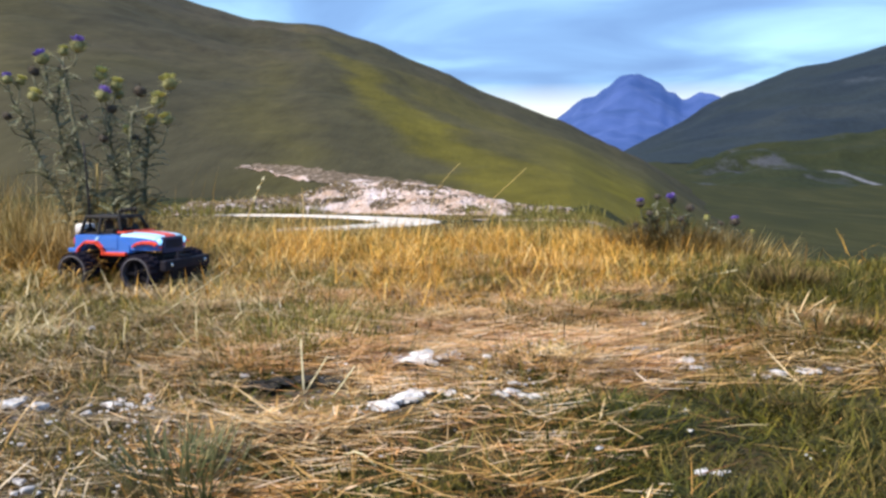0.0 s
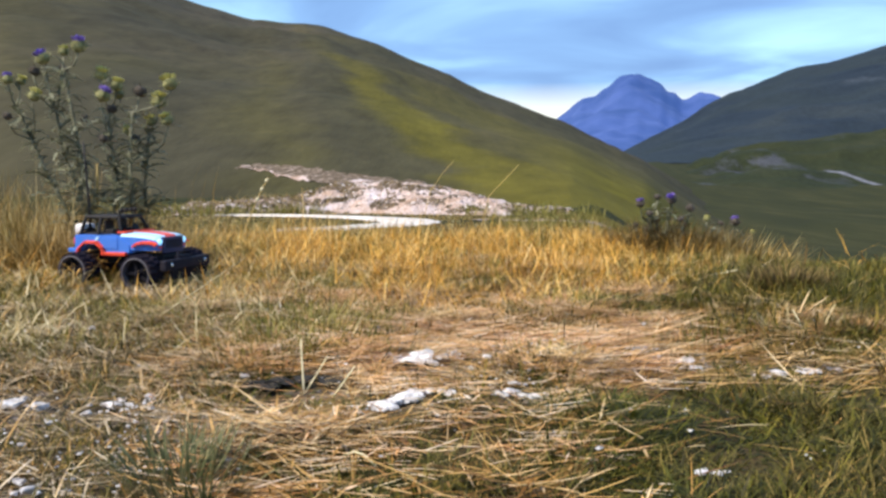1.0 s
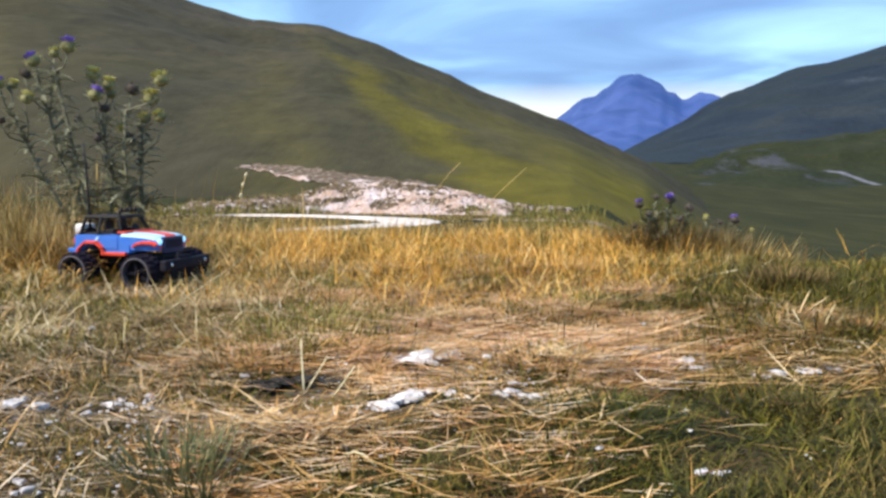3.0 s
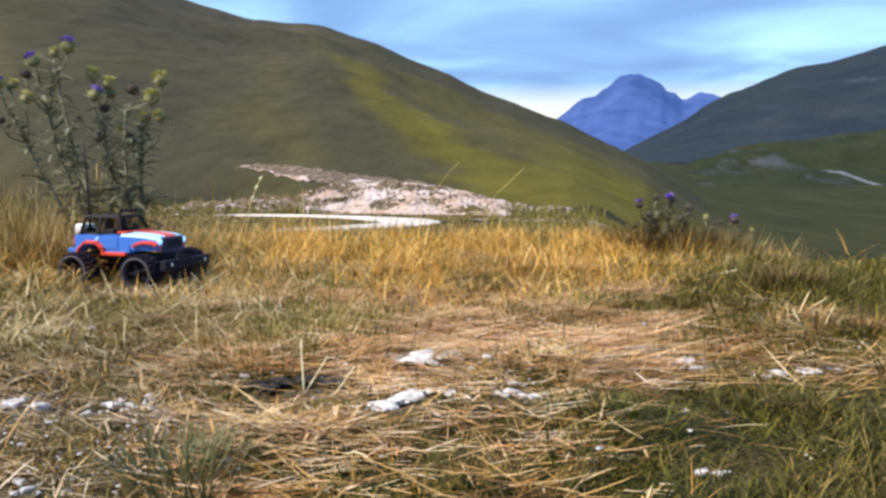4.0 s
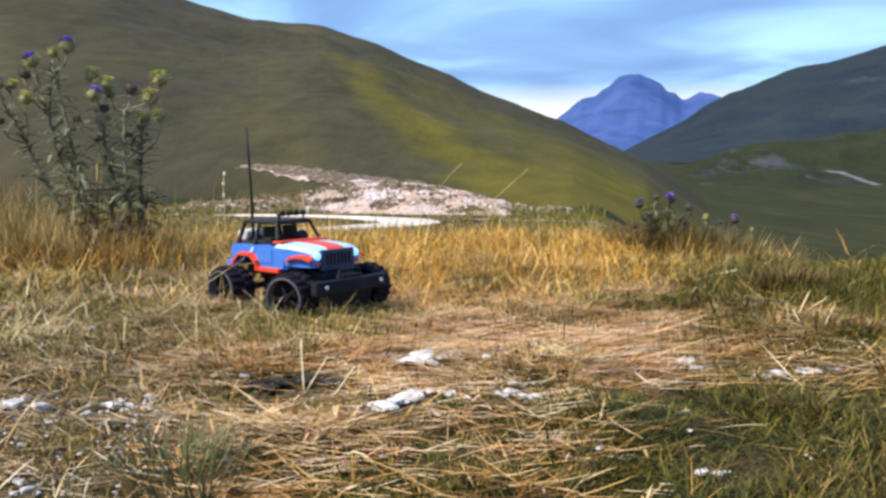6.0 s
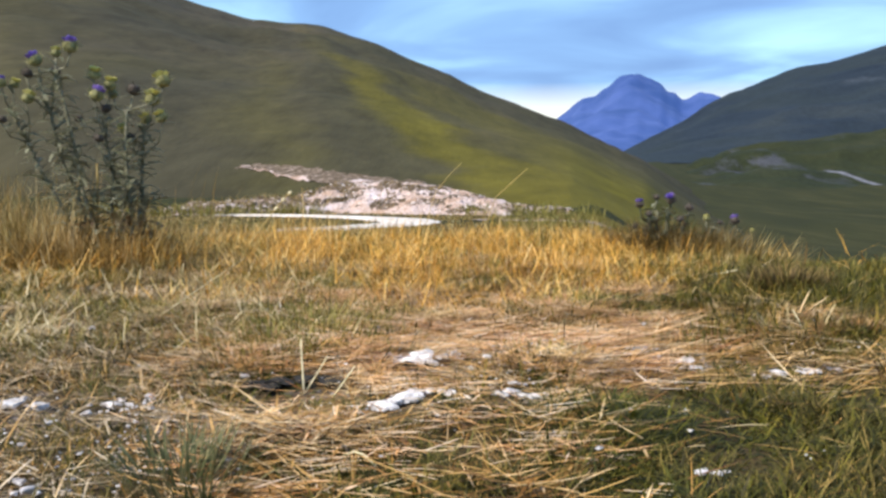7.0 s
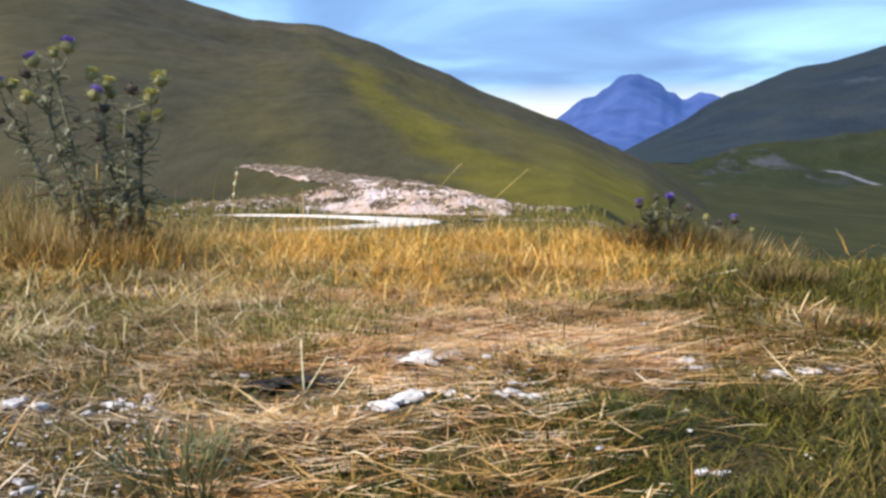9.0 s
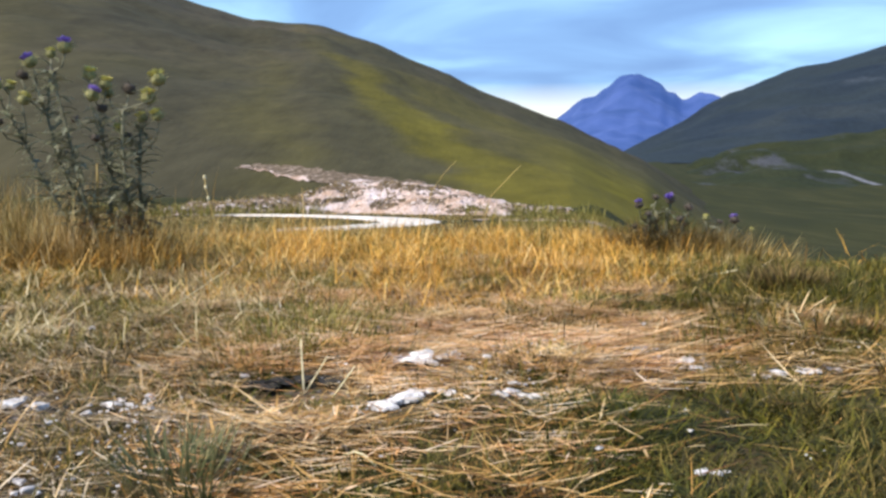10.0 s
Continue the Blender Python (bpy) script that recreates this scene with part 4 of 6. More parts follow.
    gap = np.min([np.hypot(x - (a[0] + (b[0] - a[0]) * k), y - (a[1] + (b[1] - a[1]) * k)) for a, b in zip(TRACK_LINE, TRACK_LINE[1:]) for k in (0.0, 0.25, 0.5, 0.75)], axis=0)
    ok = (gap > 0.5) & ((np.abs(y - 13.3 + 0.2 * (x - 1.2)) > 0.4) | (x < 0.3))
    x, y = x[ok], y[ok]
    m = len(x)
    blades("verge_straw", M_WITHERED, np.stack([x, y, ground_height(x, y) - 0.003], -1), U(0.02, 0.075, m), U(0.005, 0.010, m), U(0, 2 * np.pi, m), U(0.1, 0.9, m), U(0.1, 0.9, m),
           "short withered grass between the knoll and the gravel bank", "grass")
    # single long stems above the rest
    n = 230
    x, y = scatter(n, 2.9, 4.4, rng, lambda x, y: (0.3 + 0.7 * smooth_step(0.0, 0.5, TUFTS(x, y))) * smooth_step(0.32, 0.2, x / y))
    z = ground_height(x, y) - 0.003
    blades("long_stems", M_DRY, np.stack([x, y, z], -1), U(0.13, 0.23, n), U(0.0010, 0.0018, n), rng.normal(0.2, 0.9, n), np.abs(rng.normal(0.1, 0.25, n)), U(0.1, 0.9, n),
           "sparse long golden grass stems", "grass")
    # the tall stand beside the big thistle
    n = 7000
    x, y = scatter(n, 3.05, 4.4, rng, lambda x, y: (smooth_step(-0.40, -0.47, x / y) * 0.9 + 0.04 * smooth_step(-0.22, -0.36, x / y)) * (0.3 + 0.7 * (TUFTS(x, y) > 0)), 0.66)
    z = ground_height(x, y) - 0.003
    h = (0.07 + 0.33 * U(0, 1, n) ** 1.5) * (1 + 0.25 * TUFTS(x, y))
    for name, mat, k, label in (("tall_dry_grass", M_WITHERED, U(0, 1, n) < 0.82, "tall olive-brown grass tangled beside the big thistle"), ("tall_brown_grass", M_DARKDRY, None, "dark brown dead grass beside the big thistle")):
        k = k if k is not None else ~first
        first = k
        m = int(k.sum())
        blades(name, mat, np.stack([x, y, z], -1)[k], h[k], U(0.0014, 0.0032, m), U(0, 2 * np.pi, m), np.abs(rng.normal(0, 0.42, m)), U(0.0, 1.3, m), label, "grass")
    # trodden tangle of pale and olive stems where the tracks cross
    for name, mat, n, label in (("tangled_straw", M_TANGLE, 2400, "pale bent stems tangled over the trodden tracks"), ("tangled_grass", M_OLIVE, 14000, "olive grass growing through the trodden tracks")):
        x, y = scatter(n, 1.75, 3.3, rng, lambda x, y: smooth_step(-0.02, -0.20, x / y) * (0.15 + 0.85 * smooth_step(-0.2, 0.4, (MATS if mat is M_TANGLE else PATCH)(x * 0.6 + 3, y))) * (0.45 + 0.55 * parked(x, y)))
        z = ground_height(x, y) + (U(0.004, 0.035, n) if mat is M_TANGLE else -0.002)
        lie = U(0.8, 1.6, n) if mat is M_TANGLE else U(0.3, 1.3, n)
        blades(name, mat, np.stack([x, y, z], -1), U(0.03, 0.15, n) * (1 if mat is M_TANGLE else 0.55), U(0.0014, 0.0034, n), U(0, 2 * np.pi, n), lie, U(-0.3, 1.0, n), label, "grass")
    # the same dry sward goes on all round, out of the trodden wedge
    for name, mat, n, h, wd, label in (("meadow_straw", M_STRAW, 80000, (0.06, 0.20), (0.004, 0.010), "dry bent grass of the surrounding meadow"),
                                       ("meadow_grass", M_GREEN, 60000, (0.05, 0.15), (0.004, 0.009), "green grass of the surrounding meadow")):
        x, y = U(-6, 6, n), U(-4, 7, n)
        ok = (np.hypot(x, y) > 0.35) & ((np.abs(x) > 0.585 * y + 0.10) | (y < 0.65)) & (np.hypot(x, y) < 6.8)
        if mat is M_GREEN:
            ok &= PATCH2(x * 0.5, y * 0.5) > -0.2
        x, y = x[ok], y[ok]
        m = len(x)
        z = ground_height(x, y) - 0.003
        blades(name, mat, np.stack([x, y, z], -1), U(*h, m) * (0.25 + 0.75 * smooth_step(0.6, 2.2, np.hypot(x, y))), U(*wd, m) * (0.3 + 0.7 * smooth_step(0.6, 2.6, np.hypot(x, y))), U(0, 2 * np.pi, m), U(0.3, 1.45, m), U(0.1, 0.9, m), label, "grass")
    # thin green and dry growth on the slope beyond
    n = 30000
    x, y = scatter(n, 5.0, 13.0, rng, lambda x, y: 0.5 + 0.5 * (SWELL(x * 6, y * 6) > 0), 0.66)
    keep = ~((np.abs(y - 13.2 + 0.5 * x) < 1.6) & (y > 9.5) & (x < 0.6)) & ((x / y < 0.26) | (U(0, 1, n) < 0.35))
    x, y = x[keep], y[keep]; n = len(x)
    z = ground_height(x, y) - 0.003
    blades("slope_grass", M_OLIVE, np.stack([x, y, z], -1), U(0.03, 0.12, n), U(0.002, 0.0045, n), U(0, 2 * np.pi, n), U(0.1, 0.8, n), U(0.1, 0.8, n),
           "rough olive grass on the slope beyond", "grass")
    n = 12000
    x, y = scatter(n, 8.0, 15.0, rng, lambda x, y: smooth_step(0.04, 0.09, x / y) * smooth_step(0.29, 0.25, x / y) * (np.abs(y - 14 + 0.82 * (x - 1.2)) > 0.42), 0.30)
    z = ground_height(x, y) - 0.003
    blades("verge_grass", M_OLIVE, np.stack([x, y, z], -1), U(0.04, 0.15, n), U(0.004, 0.008, n), U(0, 2 * np.pi, n), U(0.1, 0.9, n), U(0.1, 0.9, n), "sunlit olive grass at the hill's foot", "grass")
    n = 24000
    x, y = scatter(n, 5.0, 10.5, rng, lambda x, y: smooth_step(0.27, 0.20, x / y) * (0.25 + 0.75 * smooth_step(-0.2, 0.4, PATCH(x * 0.3, y * 0.3))), 0.62)
    keep = ~((y > 9.3) & (x < -0.2) & (x > -3.2))
    x, y = x[keep], y[keep]; n = len(x)
    z = ground_height(x, y) - 0.003
    blades("slope_straw", M_WITHERED, np.stack([x, y, z], -1), U(0.05, 0.19, n), U(0.002, 0.0045, n), U(0, 2 * np.pi, n), np.abs(rng.normal(0, 0.5, n)), U(0.1, 1.2, n),
           "withered brown grass on the slope beyond", "grass")


make_grass()


def tuft(at, n, h, spread, mat, name, label, seed):
    rng = np.random.default_rng(seed)
    a = rng.uniform(0, 2 * np.pi, n); r = spread * np.sqrt(rng.uniform(0, 1, n))
    x, y = at[0] + r * np.cos(a), at[1] + r * np.sin(a)
    z = ground_height(x, y) - 0.003
    ob = blades(name, mat, np.stack([x, y, z], -1), rng.uniform(0.5, 1.0, n) * h, rng.uniform(0.002, 0.0042, n), a + rng.normal(0, 0.5, n),
                0.1 + 0.8 * r / spread * rng.uniform(0.5, 1, n), rng.uniform(0.1, 0.8, n), label, "grass tuft")
    ob["kind"] = "stuff"
    return ob


tuft((-0.335, 1.067), 230, 0.105, 0.075, M_SAGE, "grass_tuft", "grey-green grass tuft in the trodden straw", 1)
tuft((-0.221, 1.360), 160, 0.055, 0.05, M_GREEN, "grass_tuft", "small bright green grass tuft beside a stalk", 2)
tuft((-0.287, 1.988), 420, 0.085, 0.17, M_OLIVE, "grass_tuft", "mixed green and dry grass tuft", 3)
tuft((-0.388, 1.832), 420, 0.085, 0.17, M_OLIVE, "grass_tuft", "olive bent grass tuft in the straw", 4)
tuft((0.824, 1.923), 34, 0.09, 0.09, M_TANGLE, "grass_tuft", "pale upright grass tuft", 5)
tuft((1.107, 2.725), 600, 0.13, 0.12, M_DARKDRY, "grass_tuft", "dense dark brown grass tuft", 6)
tuft((0.349, 2.300), 420, 0.08, 0.20, M_OLIVE, "grass_tuft", "low green grass tuft", 7)
tuft((-0.968, 2.605), 420, 0.08, 0.14, M_GREY_STRAW, "grass_tuft", "pale flattened grass tuft before the toy car", 8)
tuft((-1.36, 3.40), 420, 0.32, 0.26, M_WITHERED, "grass_tuft", "dead brown stems round the big thistle", 10)
tuft((-1.22, 3.42), 420, 0.26, 0.24, M_WITHERED, "grass_tuft", "olive-brown grass round the big thistle", 11)
tuft((1.12, 4.14), 1000, 0.31, 0.28, M_DARKDRY, "grass_tuft", "dead brown stems round the low thistle", 12)
tuft((1.36, 4.00), 620, 0.24, 0.28, M_WITHERED, "grass_tuft", "olive-brown grass beside the low thistle", 13)
tuft((-1.62, 3.30), 800, 0.30, 0.26, M_WITHERED, "grass_tuft", "tall brown grass before the big thistle", 21)
tuft((-1.30, 3.34), 520, 0.17, 0.26, M_WITHERED, "grass_tuft", "bent brown grass at the big thistle's foot", 22)
tuft((1.00, 4.20), 520, 0.25, 0.17, M_DARKDRY, "grass_tuft", "dead brown stems among the low thistle", 18)
tuft((1.22, 4.22), 700, 0.25, 0.20, M_DARKDRY, "grass_tuft", "dead brown stems among the low thistle", 19)
tuft((1.16, 4.02), 520, 0.20, 0.30, M_WITHERED, "grass_tuft", "olive-brown grass before the low thistle", 20)
tuft((0.131, 1.674), 130, 0.05, 0.10, M_GREEN, "grass_tuft", "low green grass tuft", 14)
tuft((0.326, 1.750), 130, 0.05, 0.11, M_OLIVE, "grass_tuft", "low olive grass tuft in the pressed straw", 15)
tuft((-0.223, 2.300), 240, 0.07, 0.16, M_OLIVE, "grass_tuft", "low olive grass tuft", 16)
tuft((-0.655, 2.300), 240, 0.07, 0.16, M_OLIVE, "grass_tuft", "low olive grass tuft", 17)
tuft((0.191, 1.605), 300, 0.06, 0.12, M_GREEN, "grass_tuft", "low green grass tuft", 9)


# ---------------------------------------------------------------- stones and sticks
def make_stone(at, size, seed, label, name="stone", mat=None, flat=0.5):
    rng = random.Random(seed)
    bm = bmesh.new()
    ax = (1.0, rng.uniform(0.6, 0.95), flat * rng.uniform(0.8, 1.25))
    for k in range(15):
        d = Vector((rng.gauss(0, 1), rng.gauss(0, 1), rng.gauss(0, 1))).normalized() * rng.uniform(0.40, 0.62)
        bm.verts.new(Vector((d.x * ax[0], d.y * ax[1], d.z * ax[2])) * size * 1.25)
    hull = bmesh.ops.convex_hull(bm, input=bm.verts[:])
    bmesh.ops.delete(bm, geom=[v for v in bm.verts if not v.link_faces], context="VERTS")
    bmesh.ops.bevel(bm, geom=bm.edges[:], offset=size * 0.035, segments=1, affect="EDGES")
    off = Vector((rng.uniform(0, 50), rng.uniform(0, 50), rng.uniform(0, 50)))
    bmesh.ops.subdivide_edges(bm, edges=[e for e in bm.edges if e.calc_length() > size * 0.2], cuts=1)
    for v in bm.verts:
        v.co += v.co.normalized() * size * 0.13 * noise.noise(v.co * (4 / size) + off)
    ob = new(name, mesh_of(name, bm, mat or M_STONE))
    z = float(ground_height(at[0], at[1]))
    ob.matrix_basis = pose(at[0], at[1], z + 0.010 + size * flat * 0.22, rng.uniform(-8, 8), rng.uniform(-8, 8), rng.uniform(0, 360))
    return tagged(ob, label, "stone", "white stones in the straw")


chip = random.Random(8)
for i, (sx, sy, ss) in enumerate(STONES):
    make_stone((sx, sy - 0.35 * ss), ss * 0.95, 100 + i, "rough white limestone lump half sunk in straw" if ss > 0.034 else "small white limestone chip in the straw", flat=0.27)
    for k in range(6 if ss > 0.028 else 2):
        make_stone((sx + chip.uniform(-1.4, 1.4) * ss, sy + chip.uniform(-1.0, 0.4) * ss), ss * chip.uniform(0.16, 0.50), 300 + 7 * i + k, "small white limestone chip in the straw", flat=0.4)
# near-black pieces added to stand for a dark hollow in the straw
make_stone((-0.345, 1.535), 0.052, 82, "low near-black piece standing in for a dark hollow in the straw", "charred_wood", M_DARK_LUMP, 0.16)
make_stone((-0.318, 1.515), 0.050, 83, "low near-black piece standing in for a dark hollow in the straw", "charred_wood", M_DARK_LUMP, 0.14)
make_stone((-0.297, 1.545), 0.046, 77, "low near-black piece standing in for a dark hollow in the straw", "charred_wood", M_DARK_LUMP, 0.14)
make_stone((-0.251, 1.545), 0.046, 80, "low near-black piece standing in for a dark hollow in the straw", "charred_wood", M_DARK_LUMP, 0.2)
make_stone((-0.210, 1.550), 0.052, 78, "low near-black piece standing in for a dark hollow in the straw", "charred_wood", M_DARK_LUMP, 0.14)
make_stone((-0.647, 1.369), 0.030, 79, "dark clod in the straw", "burnt_clod", M_DARK_LUMP, 0.3)
make_stone((-0.631, 1.382), 0.022, 81, "dark clod in the straw", "burnt_clod", M_DARK_LUMP, 0.3)


def make_chips():
    """Pale grit and chips on the trodden places."""
    rng = np.random.default_rng(31)
    bm = bmesh.new()
    bmesh.ops.create_icosphere(bm, subdivisions=1, radius=1.0)
    cv = np.array([v.co[:] for v in bm.verts]); cf = np.array([[v.index for v in f.verts] for f in bm.faces])
    bm.free()
    n = 1500
    x, y = scatter(n, 0.9, 2.3, rng, lambda x, y: np.clip(bare(x, y), 0, 1) ** 2 + 0.02)
    size = rng.uniform(0.0012, 0.0034, n) * np.where(rng.uniform(0, 1, n) < 0.06, 2.4, 1.0)
    V = cv[None] * rng.uniform(0.55, 1.25, (n, len(cv), 1)) * size[:, None, None] * np.array([1.3, 1.0, 0.6])
    V = V + np.stack([x, y, ground_height(x, y) + size * 0.3 + rng.uniform(0, 0.026, n) * (rng.uniform(0, 1, n) < 0.6)], -1)[:, None]
    F = (cf[None] + (np.arange(n) * len(cv))[:, None, None]).reshape(-1, 3)
    ob = new("gravel", set_mesh("gravel", V.reshape(-1, 3), F.tolist(), M_STONE, False))
    tagged(ob, "scattered pale limestone grit on trodden soil", "gravel", kind="stuff")


make_chips()


def make_stalk(a, b, r, label, name="grass_stalk", sag=0.0, mat=None):
    a, b = Vector(a), Vector(b)
    bm = bmesh.new()
    pts = [a.lerp(b, s) - Vector((0, 0, sag * 4 * s * (1 - s))) for s in (0, 0.25, 0.5, 0.75, 1)]
    bm_path(bm, pts, r, r * 0.5, 5)
    ob = new(name, mesh_of(name, bm, mat or M_SEED, True))
    return tagged(ob, label, "stalk", "single dry stalks")


def on_ground(x, y, dz=0.0):
    return (x, y, float(ground_height(x, y)) + dz)


make_stalk(on_ground(-0.252, 1.513), (-0.261, 1.540, 0.090), 0.0022, "upright pale dry stalk in the straw")
make_stalk(on_ground(-0.251, 1.521), (-0.209, 1.520, 0.063), 0.0018, "slanting pale dry stalk in the straw")
make_stalk(on_ground(-0.200, 1.482), (-0.154, 1.460, 0.058), 0.0022, "slanting pale dry stalk in the straw")
make_stalk(on_ground(-0.151, 1.143), on_ground(-0.087, 1.067, 0.03), 0.0016, "arched pale dry stalk on the straw", sag=-0.02)
make_stalk(on_ground(0.925, 3.032), (1.027, 2.950, 0.051), 0.005, "pale broken stick leaning in the grass", "stick")
make_stalk(on_ground(0.825, 1.910), (0.810, 1.950, 0.077), 0.002, "upright pale dry stalk in the green grass")
make_stalk(on_ground(-0.748, 2.080), (-0.491, 2.100, 0.182), 0.0011, "long thin dry stalk leaning over the tracks")
make_stalk(on_ground(-1.503, 3.691), (-1.375, 3.400, 0.422), 0.006, "thick upright dry stem beside the big thistle", mat=M_TAN)
make_stalk(on_ground(-1.204, 2.300), (-1.248, 2.500, -0.001), 0.004, "pale dry stalk at the edge of the straw")


# ---------------------------------------------------------------- thistles
def leaf_mesh(name, length, mat, seed, lobes=5):
    """A spiny lobed leaf along +x, folded a little at the midrib and drooping at the tip."""
    rng = random.Random(seed)
    bm = bmesh.new()
    def at(s, w):
        return Vector((length * s, w * length, 0.35 * abs(w) * length + length * (0.22 * s - 0.42 * s * s)))
    rib = [bm.verts.new(at(i / (2 * lobes), 0)) for i in range(2 * lobes + 1)]
    for side in (-1, 1):
        edge = []
        for i in range(2 * lobes + 1):
            s = i / (2 * lobes)
            body = 0.5 * math.sin(math.pi * (0.12 + 0.85 * s)) ** 0.8
            w = body * (0.30 if i % 2 else 0.07) * rng.uniform(0.8, 1.2)
            edge.append(bm.verts.new(at(s + (0.05 if i % 2 else 0), side * w)))
        for i in range(2 * lobes):
            vs = (rib[i], rib[i + 1], edge[i + 1], edge[i])
            bm.faces.new(vs if side > 0 else vs[::-1])
    bmesh.ops.solidify(bm, geom=bm.faces[:], thickness=0.0012)
    return mesh_of(name, bm, mat)


def head_mesh(seed, mat):
    """The round spiny burr under a thistle's bloom, upright at the origin."""
    rng = random.Random(seed)
    bm = bmesh.new()
    bm_lathe(bm, [(0.004, -0.002), (0.016, 0.003), (0.021, 0.013), (0.019, 0.024), (0.013, 0.031), (0.006, 0.033)], 12, "Z")
    for i in range(46):
        a, h = rng.uniform(0, 2 * math.pi), rng.uniform(0.002, 0.030)
        r = 0.021 * math.sin(math.pi * (0.18 + 0.72 * h / 0.033)) ** 0.5
        d = Vector((math.cos(a), math.sin(a), rng.uniform(0.0, 0.7))).normalized()
        p = Vector((math.cos(a) * r * 0.9, math.sin(a) * r * 0.9, h))
        side = Vector((-math.sin(a), math.cos(a), 0)) * 0.0016
        v = [bm.verts.new(p - side), bm.verts.new(p + side), bm.verts.new(p + d * rng.uniform(0.010, 0.024))]
        w = bm.verts.new(p + Vector((0, 0, 0.002)))
        bm.faces.new((v[0], v[1], v[2])); bm.faces.new((v[1], w, v[2])); bm.faces.new((w, v[0], v[2]))
    return mesh_of("burr", bm, mat)


def bloom_mesh(seed, mat, wide):
    """A brush of florets."""
    rng = random.Random(seed)
    bm = bmesh.new()
    for i in range(90):
        a, r = rng.uniform(0, 2 * math.pi), 0.010 * rng.uniform(0, 1) ** 0.5
        out = r / 0.010
        p = Vector((math.cos(a) * r, math.sin(a) * r, 0.026))
        q = p + Vector((math.cos(a) * out * wide, math.sin(a) * out * wide, rng.uniform(0.014, 0.022) * (1.15 - 0.35 * out)))
        side = Vector((-math.sin(a), math.cos(a), 0)) * 0.0016
        b0, b1, t0, t1 = bm.verts.new(p - side * 0.6), bm.verts.new(p + side * 0.6), bm.verts.new(q + side * 1.4), bm.verts.new(q - side * 1.4)
        m = bm.verts.new((p + q) / 2 + Vector((math.cos(a), math.sin(a), 0)) * 0.0012)
        bm.faces.new((b0, b1, m)); bm.faces.new((b1, t0, m)); bm.faces.new((t0, t1, m)); bm.faces.new((t1, b0, m))
    return mesh_of("bloom", bm, mat)


LEAVES = [leaf_mesh("leaf", 0.15, M_LEAF, 1), leaf_mesh("leaf", 0.12, M_LEAF, 2), leaf_mesh("leaf", 0.09, M_LEAF, 3, 4), leaf_mesh("leaf", 0.12, M_DEADLEAF, 4)]
BURRS = {"p": head_mesh(1, M_BURR), "y": head_mesh(2, M_BURR), "d": head_mesh(3, M_BURR_DARK)}
BURRS["q"] = BURRS["d"]
BLOOMS = {"p": bloom_mesh(4, M_PURPLE, 0.012), "y": bloom_mesh(5, M_YELLOW, 0.016)}
BLOOMS["q"] = BLOOMS["p"]


